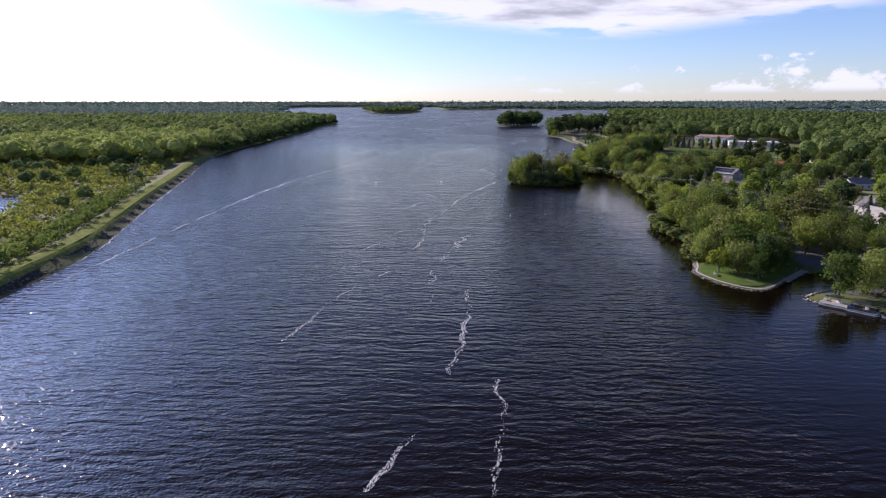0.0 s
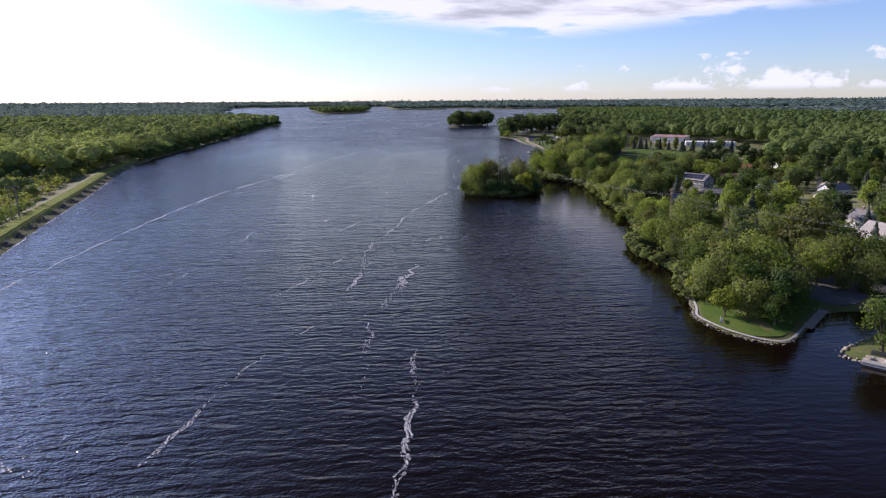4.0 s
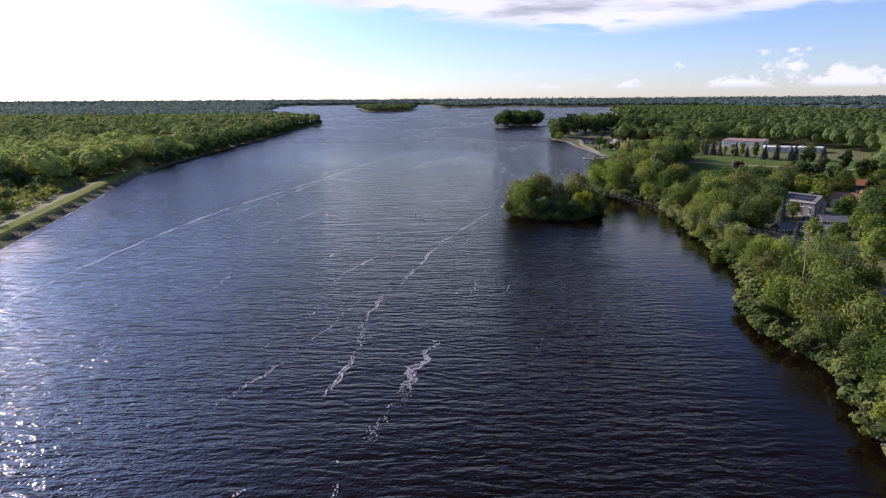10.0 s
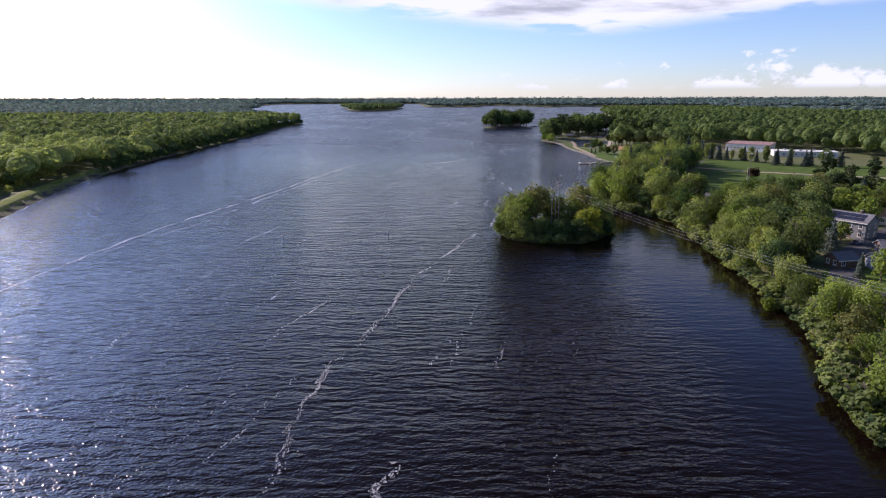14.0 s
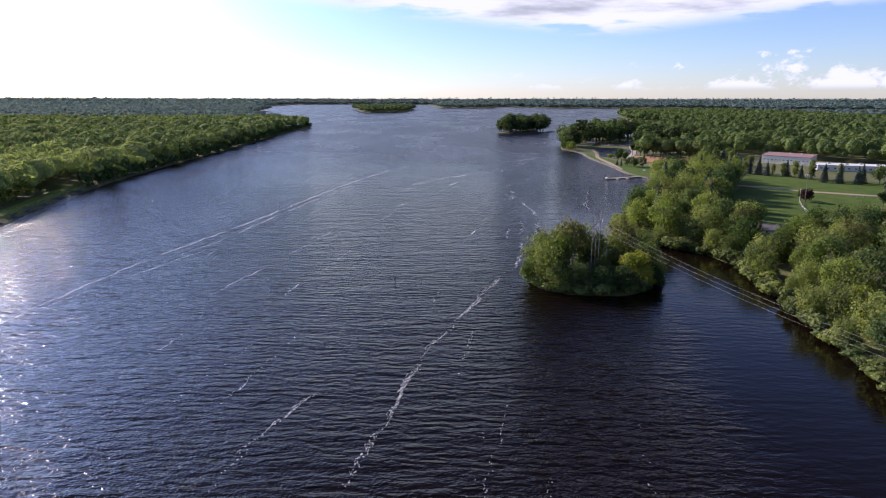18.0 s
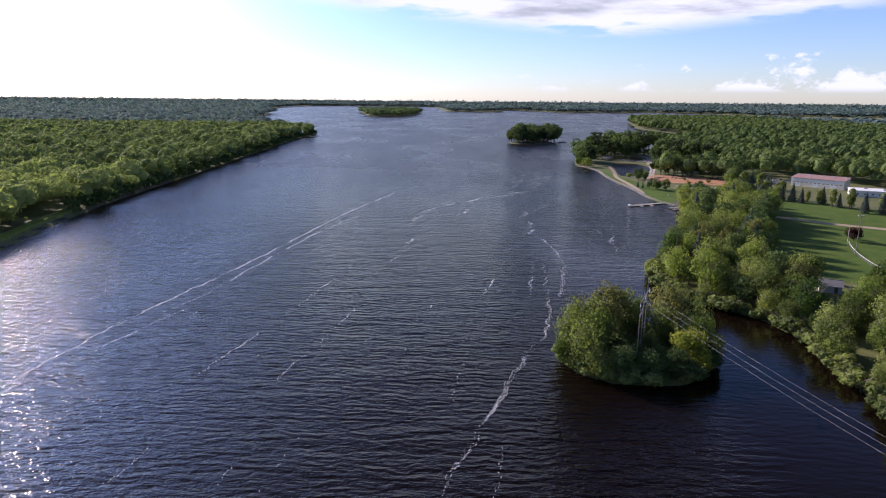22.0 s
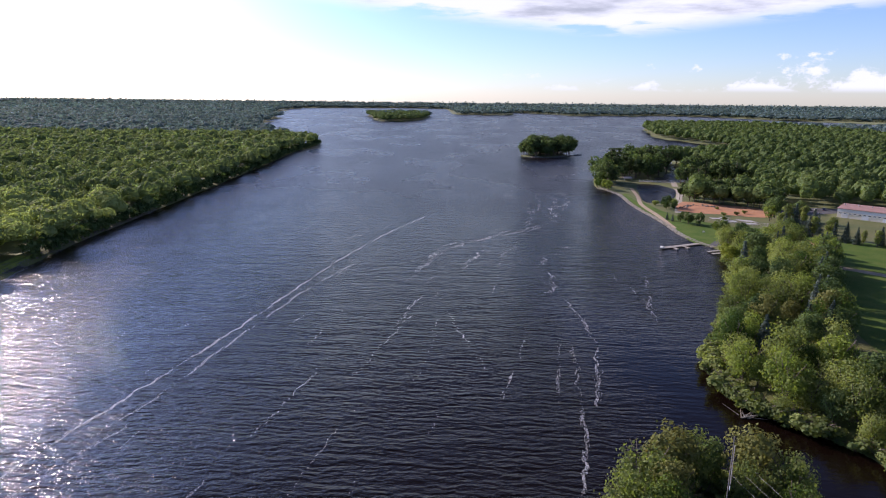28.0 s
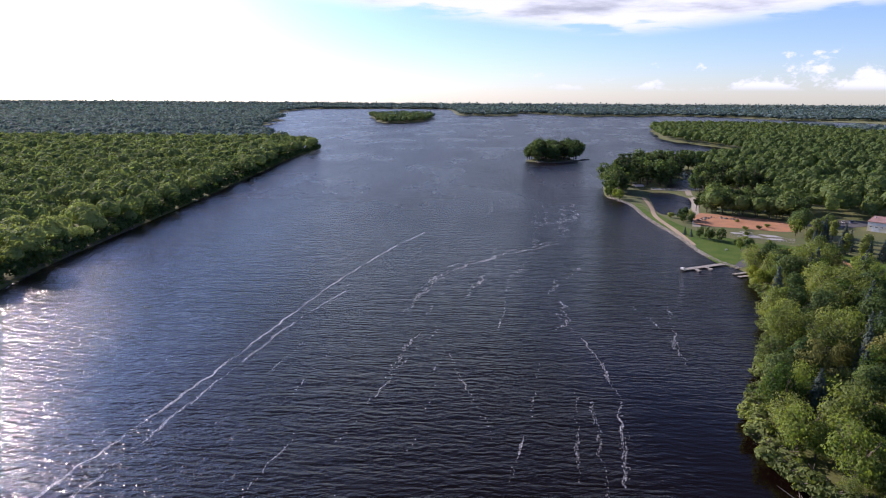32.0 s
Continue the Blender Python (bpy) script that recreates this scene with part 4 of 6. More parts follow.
DARK_GLASS = material("dark_window_glass", (0.03, 0.035, 0.042), 0.08, scale=1.0, spec=0.8)
RUBBER = material("tyre_rubber", (0.03, 0.03, 0.032), 0.85, scale=4.0)
BLUE_TARP = material("blue_tarpaulin", (0.055, 0.085, 0.30), 0.55, (0.04, 0.06, 0.21), scale=1.5, bump=0.04, bump_scale=3)
SOLAR = material("dark_roof_panel", (0.035, 0.04, 0.065), 0.2, scale=1.0)
FOAM = material("foam", (0.62, 0.62, 0.63), 0.9, (0.50, 0.51, 0.53), scale=3.0)
CAR_RED = material("red_car_paint", (0.42, 0.045, 0.03), 0.3, (0.38, 0.04, 0.028), scale=1.0, coat=0.6)
CAR_DARK = material("dark_car_paint", (0.035, 0.038, 0.045), 0.3, scale=1.0, coat=0.6)
CAR_WHITE = material("white_car_paint", (0.70, 0.70, 0.70), 0.3, scale=1.0, coat=0.6)
CAR_SILVER = material("silver_car_paint", (0.42, 0.43, 0.45), 0.3, metal=0.4, scale=1.0, coat=0.6)
CAR_BLUE = material("blue_car_paint", (0.06, 0.10, 0.24), 0.3, scale=1.0, coat=0.6)


def sheet(name, outline, mat, label, up=0.07, category="ground", step=6.0, rounded=True, closed=True):
    """A thin surface draped over the ground inside an outline."""
    from mathutils.geometry import delaunay_2d_cdt
    edge = smooth(outline, 5) if rounded else np.concatenate([np.linspace(outline[i - 1], outline[i], 6)[:-1] for i in range(len(outline))])
    (x0, y0), (x1, y1) = edge.min(0), edge.max(0)
    X, Y = (a.ravel() for a in np.meshgrid(np.arange(x0, x1, step), np.arange(y0, y1, step)))
    ok = inside(edge, X, Y) & (edge_distance(edge, X, Y) > step * 0.4)
    pts = [Vector(p) for p in edge] + [Vector(p) for p in zip(X[ok], Y[ok])]
    n = len(edge)
    vs, _, fs, *_ = delaunay_2d_cdt(pts, [], [list(range(n))], 1, 1e-5)
    xy = np.array([tuple(v) for v in vs])
    z = np.maximum(ground_z(xy[:, 0], xy[:, 1]), 0.12) + up
    me = bpy.data.meshes.new(name)
    me.from_pydata([(float(a), float(b), float(c)) for (a, b), c in zip(xy, z)], [], [list(f) for f in fs])
    me.materials.append(mat)
    me.update()
    ob = new(name, me)
    for p in me.polygons:
        if p.normal.z < 0:
            p.flip()
    return tagged(ob, label, category, kind="structure")


def ribbon(name, line, width, mat, label, up=0.09, category="path"):
    """A strip of even width along a line, draped over the ground."""
    c = smooth(line, 6, closed=False)
    t = np.gradient(c, axis=0)
    t /= np.linalg.norm(t, axis=1)[:, None]
    nrm = np.stack([-t[:, 1], t[:, 0]], -1)
    vs = np.concatenate([c + nrm * width * k for k in (-0.5, -0.17, 0.17, 0.5)])
    z = np.maximum(ground_z(vs[:, 0], vs[:, 1]), 0.15) + up
    m = len(c)
    f = [(r * m + i, (r + 1) * m + i, (r + 1) * m + i + 1, r * m + i + 1) for r in range(3) for i in range(m - 1)]
    me = mesh_from(name, np.column_stack([vs, z]), np.array(f)[:, ::-1], mat)
    return tagged(new(name, me), label, category, kind="structure")


sheet("lawn", [(141.5, 602), (142.5, 630), (143.5, 663), (142, 722), (145, 770), (151, 778), (152, 740), (154, 700), (160, 672), (175, 650), (190, 632), (165, 628), (163, 606), (152, 592)], GRASS, "mown green lawn between the boat landing and the path")
sheet("lawn", [(190, 640), (212, 622), (240, 600), (262, 572), (330, 545), (330, 500), (270, 480), (238, 430), (200, 422), (168, 418), (142, 432), (158, 498), (188, 546), (194, 586), (188, 600)], GRASS, "wide mown lawn and playing field")
sheet("lawn", [(70, 152.5), (68.2, 161), (71, 169), (78, 186), (100, 186), (101, 172), (97, 166), (88, 158.5), (78, 149.5)], GRASS, "grass of the small park point", up=0.06)
sheet("lawn", [(103, 262), (112, 290), (124, 304), (138, 300), (132, 280), (122, 262)], GRASS, "front lawn beside the village street", up=0.06)
sheet("lawn", [(168, 282), (176, 316), (200, 318), (230, 300), (222, 280)], DRY_GRASS, "dry pale lawn between houses", up=0.06)
sheet("lawn", [(118, 196), (124, 216), (140, 220), (150, 208), (140, 196)], DRY_GRASS, "dry grass by the white house", up=0.06)
ribbon("sandy_track", [(188, 550), (204, 534), (216, 525), (229, 517), (250, 505), (300, 480)], 6, SAND, "pale sandy track across the lawn")
sheet("clay_ground", [(166, 698), (180, 736), (192, 736), (231, 708), (218, 677), (190, 686)], CLAY, "bare orange clay of a building site", up=0.10)
sheet("clay_ground", [(176, 606), (184, 627), (199, 625), (208, 605), (202, 584), (190, 596)], CLAY, "bare reddish earth at the car park's edge", up=0.10)
ribbon("road", [(150, 592), (160, 603), (172, 606), (190, 602), (210, 590)], 7, ASPHALT, "asphalt drive down to the boat landing", category="road")
ribbon("gravel_path", [(143.5, 640), (146, 680), (147.5, 726), (156, 766), (163, 812)], 3.2, SAND, "sandy path along the shore")
ribbon("road", [(163, 690), (176, 728), (187, 760), (200, 798), (209, 838), (222, 880)], 5, GRAVEL, "pale gravel road past the pond", category="road")
ribbon("gravel_path", [(154, 560), (151, 540), (148, 527), (139, 512), (146, 496)], 4, SAND, "shaded sandy path among trees")
ribbon("road", [(96, 140), (112, 158), (126, 190), (118, 225), (113, 262), (118, 290), (138, 318), (165, 345), (200, 365), (260, 380)], 6.5, ASPHALT, "narrow asphalt village street", up=0.11, category="road")
sheet("car_park", [(98, 172), (104, 166), (113, 172), (118, 186), (112, 198), (103, 196)], ASPHALT, "shaded asphalt car park by the point", up=0.09, category="road")
ribbon("road", [(100, 270), (112, 281), (126, 276)], 5, ASPHALT, "shaded asphalt drive to the shore", up=0.13, category="road")
sheet("car_park", [(236, 700), (252, 716), (286, 716), (280, 700), (252, 690)], ASPHALT, "asphalt car park behind the long building", up=0.09, category="road")
for o in ([(177, 673), (183, 671.5), (184, 667), (178, 668)], [(181, 664.5), (189, 664), (190.5, 657.5), (182.5, 657.5)], [(192, 668), (201, 664), (203, 658.5), (194.5, 660)],
          [(192, 656.5), (199.5, 655), (200.5, 650.5), (193, 651)], [(184, 675), (190, 674), (191, 670.5), (185, 671)]):
    sheet("concrete_slab", o, CONCRETE, "pale concrete foundation slab of a building site", up=0.28, rounded=False)
ribbon("dike_path", [(-110.5, 60), (-110.5, 140), (-114.5, 189), (-124.5, 232), (-140.5, 294), (-159.5, 375), (-186, 482), (-196, 540)], 4.5, DIKE_GRASS, "mown yellow-green grass on top of the dike", up=0.05)
ribbon("dike_path", [(-106.5, 60), (-107, 140), (-111, 189), (-121, 231), (-137, 293), (-156, 374), (-182.6, 481), (-193, 545)], 2.0, DIKE_GRASS, "grassy shoulder of the dike", up=0.05)
sheet("marsh", [(1180, 3040), (1270, 2765), (1410, 2510), (1660, 2345), (2300, 2360), (2500, 2700), (1500, 3150)], DRY_GRASS, "pale reed marsh beyond the far water", step=70)
ribbon("gravel_path", [(-160, 290), (-168, 305), (-174, 330), (-170, 350)], 3, SAND, "pale sandy track in the marsh")


# Dark strip added for the shade on the dike's water side.
ribbon("dike_foot", [(-105.4, 60), (-105.4, 140), (-109.4, 189), (-119.4, 230.4), (-135.3, 292.5), (-154.3, 373.4), (-181.2, 480.4), (-192, 545)], 2.8, SHADED_BED, "stone bed at the foot of the dike, darkened for its shade", up=0.045, category="bank")

# ---- stones along the water
def stones(name, line, across, count, size, mat, label, seed, low=0.0):
    rng = np.random.default_rng(seed)
    c = smooth(line, 8, closed=False)
    seg = np.r_[0, np.cumsum(np.hypot(*np.diff(c, axis=0).T))]
    u = rng.uniform(0, seg[-1], count)
    px, py = np.interp(u, seg, c[:, 0]), np.interp(u, seg, c[:, 1])
    t = np.gradient(c, axis=0)
    tx, ty = np.interp(u, seg, t[:, 0]), np.interp(u, seg, t[:, 1])
    L = np.hypot(tx, ty)
    o = rng.uniform(*across, count)
    px, py = px - ty / L * o, py + tx / L * o
    z = np.maximum(ground_z(px, py), -0.25 + low)
    base = np.array([(1, 0, 0), (0, 1, 0), (-1, 0, 0), (0, -1, 0), (0.2, 0.1, 0.8), (0.7, 0.7, 0.35), (-0.7, 0.7, 0.35), (-0.7, -0.7, 0.35), (0.7, -0.7, 0.35)])
    tri = np.array([(0, 5, 8), (1, 6, 5), (2, 7, 6), (3, 8, 7), (5, 4, 8), (6, 4, 5), (7, 4, 6), (8, 4, 7), (0, 1, 5), (1, 2, 6), (2, 3, 7), (3, 0, 8)])
    s = size * rng.uniform(0.5, 1.4, (count, 1, 1))
    v = base[None] * s * rng.uniform(0.65, 1.25, (count, 9, 3))
    a = rng.uniform(0, 6.28, count)
    ca, sa = np.cos(a)[:, None], np.sin(a)[:, None]
    vx, vy = v[..., 0] * ca - v[..., 1] * sa, v[..., 0] * sa + v[..., 1] * ca
    V = np.stack([vx + px[:, None], vy + py[:, None], v[..., 2] + z[:, None] - 0.05], -1).reshape(-1, 3)
    F = (tri[None] + 9 * np.arange(count)[:, None, None]).reshape(-1, 3)
    return tagged(new(name, mesh_from(name, V, F, mat)), label, "stones", kind="stuff")


stones("shore_stones", [(148, 590), (143, 604), (141, 628), (142, 663), (140, 722), (143, 780), (134, 818)], (-2.2, 0.6), 2200, 0.42, PALE_STONE, "pale riprap along the park shore", 1)
stones("rubble", [(176, 668), (186, 662), (196, 656), (206, 650)], (-7, 7), 300, 0.38, PALE_STONE, "pale broken concrete heaped on a building site", 9)
stones("rubble", [(170, 706), (184, 724), (200, 716)], (-3, 3), 60, 0.8, STONE, "dark clods at the edge of bare clay", 10)
stones("shore_stones", [(98, 163), (88, 155.5), (77, 146.5), (70, 151), (66.5, 162), (69, 169), (74, 183)], (-0.7, 0.3), 420, 0.2, PALE_STONE, "pale stone edging round the park point", 2)
stones("shore_stones", [(-104, 60), (-104, 140), (-108, 189), (-118, 230), (-134, 292), (-153, 373), (-180, 480), (-193, 570), (-197, 680)], (-1.2, 2.8), 4200, 0.36, STONE, "riprap on the face of the dike, darkened for shade", 3)
stones("shore_stones", [(103, 120), (90, 134), (84, 140.5), (93, 147), (104, 153)], (-0.4, 1.2), 240, 0.4, PALE_STONE, "stone edge of the bank by the boats", 4)
stones("sand_heap", [(197, 590), (201, 591)], (-1.6, 1.6), 60, 1.5, SAND, "heap of pale orange sand beside the track", 11)
stones("shore_stones", [(110, 1108), (130, 1104), (160, 1128), (183, 1151)], (-2, 2), 200, 1.3, STONE, "dark rocks on the low tip of the pine island", 5)


ribbon("stone_edging", [(97.2, 163.4), (88.2, 156.4), (77.5, 147.6), (71, 151.8), (67.6, 162), (70, 168.8), (75, 183)], 0.5, CONCRETE, "pale stone edging round the park point", up=0.10, category="edging")


# ---- foam lines that the wind has drawn out on the water
def foam_line(line, count, width, seed, gaps=0.5, size=0.085):
    rng = np.random.default_rng(seed)
    c = smooth(line, 8, closed=False)
    seg = np.r_[0, np.cumsum(np.hypot(*np.diff(c, axis=0).T))]
    u = rng.uniform(0, seg[-1], count * 3)
    ph = rng.uniform(0, 6.28, 3)
    dens = 0.5 + 0.5 * np.sin(u * 0.19 + ph[0]) * np.sin(u * 0.073 + ph[1])
    keep = rng.uniform(0, 1, len(u)) < np.clip(dens - gaps * 0.5, 0.05, 1) * np.sin(np.pi * np.clip(u / seg[-1], 0.04, 0.96)) ** 0.5
    u = u[keep][:count]
    wob = 0.8 * np.sin(u * 0.31 + ph[2]) + 0.5 * np.sin(u * 0.83)
    thread = rng.integers(0, 4, len(u))
    o = width * (1.1 * np.sin(u * (0.42 + 0.13 * thread) + thread * 1.9) + 0.4 * np.sin(u * (1.3 + 0.3 * thread) + ph[0])) + rng.normal(0, 0.05 + 0.22 * width, len(u)) + wob * (width + 0.1)
    t = np.gradient(c, axis=0)
    tx, ty = np.interp(u, seg, t[:, 0]), np.interp(u, seg, t[:, 1])
    L = np.hypot(tx, ty)
    px, py = np.interp(u, seg, c[:, 0]) - ty / L * o, np.interp(u, seg, c[:, 1]) + tx / L * o
    n, k = len(u), 6
    a = np.linspace(0, 6.28, k, endpoint=False)[None] + rng.uniform(0, 1, (n, 1))
    r = size * rng.uniform(0.3, 1.15, (n, 1)) ** 1.5 * rng.uniform(0.5, 1.3, (n, k))
    ax, ay = np.cos(a) * r * 0.8, np.sin(a) * r * 1.7
    vx, vy = ax * (ty / L)[:, None] + ay * (tx / L)[:, None], -ax * (tx / L)[:, None] + ay * (ty / L)[:, None]
    return np.stack([vx + px[:, None], vy + py[:, None], np.full((n, k), 0.03) + rng.uniform(0, 0.02, (n, 1))], -1)


FOAM_LINES = (
    ([(-103, 60), (-103, 140), (-107, 189), (-117, 230), (-133, 292), (-152, 373), (-179, 480), (-192, 570)], 2600, 0.25, 0.2),
    ([(-99, 137), (-96, 230), (-93, 300), (-86, 365), (-74, 420), (-66, 456), (-55, 515), (-46, 560), (-29, 622), (-12, 668)], 5200, 0.30, 0.15),
    ([(-76, 385), (-70, 405), (-65, 436), (-58, 474), (-52, 505), (-40, 545)], 900, 0.3, 0.3),
    ([(-92, 318), (-84, 345), (-76, 372), (-70, 392)], 350, 0.3, 0.5),
    ([(-7, 198), (-6, 236), (2, 266), (9, 300), (19, 328), (29, 356), (38, 378), (44, 420), (47, 446)], 1500, 0.38, 0.4),
    ([(0, 176), (3, 190), (6, 203), (8, 214)], 420, 0.7, 0.1), ([(-9, 190), (-8, 200), (-6, 208)], 150, 0.3, 0.2),
    ([(1, 99), (3, 112), (5, 128), (6, 150)], 420, 0.32, 0.2), ([(4, 60), (8, 78), (9, 97)], 260, 0.3, 0.3), ([(-9, 66), (-7, 73), (-4, 80)], 160, 0.28, 0.3),
    ([(-31, 112), (-27, 132), (-23, 148), (-15, 165)], 280, 0.25, 0.5), ([(-26, 186), (-16, 216), (-10, 240)], 240, 0.3, 0.6),
    ([(-18, 262), (-14, 274), (-9, 284)], 140, 0.25, 0.4), ([(-4, 130), (-3, 160), (-5, 178)], 120, 0.4, 0.7), ([(-60, 180), (-50, 240), (-48, 290)], 160, 0.4, 0.8),
    ([(-11, 518), (-6, 545), (6, 580), (22, 600), (36, 615), (52, 628), (66, 644)], 900, 0.7, 0.4),
    ([(66, 640), (76, 680), (84, 700), (94, 740), (99, 800), (104, 886)], 900, 1.2, 0.4), ([(48, 600), (56, 660), (70, 720), (74, 780)], 420, 1.0, 0.6),
    ([(30, 560), (44, 600), (60, 690), (66, 760)], 380, 1.0, 0.7), ([(47, 408), (54, 440), (55, 470), (53, 490), (48, 520)], 420, 0.4, 0.5),
    ([(36, 404), (40, 430), (44, 455)], 120, 0.3, 0.6), ([(82, 470), (84, 500), (80, 530)], 160, 0.4, 0.5), ([(20, 420), (8, 470), (0, 510)], 120, 0.4, 0.8),
    ([(-40, 380), (-34, 410), (-28, 440)], 90, 0.3, 0.6), ([(-30, 340), (-26, 360)], 60, 0.25, 0.4), ([(-20, 420), (-8, 470), (2, 500)], 140, 0.3, 0.7),
    ([(-50, 340), (-46, 356), (-42, 372)], 110, 0.22, 0.3), ([(20, 700), (40, 780), (46, 860)], 200, 1.5, 0.7), ([(-97, 330), (-104, 400), (-100, 470)], 200, 0.5, 0.8))
# looser foam far up the lake
FAR_FOAM = (
    ([(-5, 545), (1, 581), (9, 593), (26, 604), (37, 623), (47, 627), (57, 640), (65, 647)], 300, 0.8, 0.3), ([(67, 649), (79, 712), (91, 777), (105, 817)], 160, 1.6, 0.4),
    ([(86, 788), (94, 838), (103, 887)], 80, 1.0, 0.3), ([(12, 538), (18, 559), (25, 582)], 90, 0.6, 0.4),
    ([(49, 545), (52, 556), (56, 573)], 70, 0.7, 0.3), ([(46, 501), (50, 511), (52, 535)], 110, 0.7, 0.2),
    ([(60, 567), (65, 579), (70, 589)], 70, 0.6, 0.4), ([(95, 531), (88, 504), (84, 484)], 130, 0.4, 0.4),
    ([(-12, 458), (-8, 483), (-3, 503)], 130, 0.4, 0.5), ([(45, 740), (55, 801), (67, 859)], 80, 2.2, 0.5),
    ([(57, 711), (65, 697), (80, 712), (91, 727)], 140, 2.2, 0.4), ([(20, 405), (23, 414), (26, 427)], 110, 0.3, 0.4),
    ([(46, 406), (49, 420), (53, 439)], 180, 0.3, 0.3))


def faint_streaks():
    """Short thin streaks that run with the wind, over the open water."""
    r = random.Random(4)
    made = []
    for i in range(64):
        x, y, n = r.uniform(-92, 40), r.uniform(150, 640), r.uniform(14, 46)
        if x > 20 and 320 < y < 400:
            continue
        lean = 0.20 + 0.05 * math.sin(y * 0.01) + r.uniform(-0.04, 0.04)
        made.append(([(x, y), (x + n * lean * 0.5 + r.uniform(-0.8, 0.8), y + n * 0.5), (x + n * lean, y + n)], int(n * r.uniform(1.0, 3.2))))
    return made


q = np.concatenate([foam_line(l, int(n * 2.8), w, 30 + i, g) for i, (l, n, w, g) in enumerate(FOAM_LINES)]
                   + [foam_line(l, n * 2, w, 80 + i, g, 0.16 if w > 0.5 else 0.10) for i, (l, n, w, g) in enumerate(FAR_FOAM)]
                   + [foam_line(l, n, 0.2, 120 + i, 0.55, 0.085) for i, (l, n) in enumerate(faint_streaks())])
foam = new("foam", mesh_from("foam", q.reshape(-1, 3), np.arange(len(q) * 6).reshape(-1, 6), FOAM))
tagged(foam, "white foam streaks drawn out along the wind on dark water", "foam", kind="stuff")


# ---------------------------------------------------------------- built things
def block(x0, x1, y0, y1, z0, z1, bevel=0.0, bm=None):
    """A box between two corners, with softened edges."""
    own = bmesh.new()
    v = [own.verts.new((x, y, z)) for z in (z0, z1) for y in (y0, y1) for x in (x0, x1)]
    for f in ((0, 2, 3, 1), (4, 5, 7, 6), (0, 1, 5, 4), (2, 6, 7, 3), (0, 4, 6, 2), (1, 3, 7, 5)):
        own.faces.new([v[i] for i in f])
    if bevel:
        bmesh.ops.bevel(own, geom=own.edges[:], offset=bevel, segments=1, affect="EDGES")
    if bm is None:
        return own
    me = bpy.data.meshes.new("piece")
    own.to_mesh(me)
    own.free()
    bm.from_mesh(me)
    bpy.data.meshes.remove(me)
    return bm


def rod(a, b, r, r2=None, sides=8, bm=None):
    bm = bm or bmesh.new()
    limb(bm, a, b, r, r if r2 is None else r2, sides)
    return bm


def prism(profile, x0, x1):
    """A profile in y, z drawn out along x."""
    bm = bmesh.new()
    a = [bm.verts.new((x0, y, z)) for y, z in profile]
    b = [bm.verts.new((x1, y, z)) for y, z in profile]
    n = len(profile)
    for i in range(n):
        bm.faces.new((a[i], a[(i + 1) % n], b[(i + 1) % n], b[i]))
    bm.faces.new(a[::-1])
    bm.faces.new(b)
    bmesh.ops.recalc_face_normals(bm, faces=bm.faces[:])
    return bm


def thing(name, x, y, turn, label, category, group="", z=None):
    ob = new(name)
    ob.empty_display_size = 0.5
    ob.matrix_basis = pose(x, y, float(ground_z(x, y)[0]) if z is None else z, 0, 0, turn)
    return tagged(ob, label, category, group)


def window(parent, x, y, z, w, h, face, frame_mat):
    """A window set into a wall: frame standing proud, pane behind it, sill below. face: the wall's outward axis."""
    t = 0.09
    fr = bmesh.new()
    along_x = face[1] != 0
    s = face[1] if along_x else face[0]

    def slab(u0, u1, v0, v1, d0, d1, bm=None):
        lo, hi = sorted((d0 * s, d1 * s))
        if along_x:
            return block(x + u0, x + u1, y + lo, y + hi, z + v0, z + v1, 0, bm)
        return block(x + lo, x + hi, y + u0, y + u1, z + v0, z + v1, 0, bm)
    slab(-w / 2 - t, -w / 2 + t, -h / 2 - t, h / 2 + t, -0.05, 0.07, fr)
    slab(w / 2 - t, w / 2 + t, -h / 2 - t, h / 2 + t, -0.05, 0.07, fr)
    slab(-w / 2, w / 2, h / 2 - t, h / 2 + t, -0.05, 0.065, fr)
    slab(-w / 2, w / 2, -h / 2 - t, -h / 2 + t, -0.05, 0.065, fr)
    slab(-0.04, 0.04, -h / 2, h / 2, -0.05, 0.06, fr)
    win = part("window", fr, parent, mat=frame_mat)
    part("pane", slab(-w / 2 + t, w / 2 - t, -h / 2 + t, h / 2 - t, -0.02, 0.03), win, "dark reflecting pane", DARK_GLASS)
    part("sill", slab(-w / 2 - 0.15, w / 2 + 0.15, -h / 2 - t - 0.07, -h / 2 - t, -0.05, 0.14), win, mat=frame_mat)


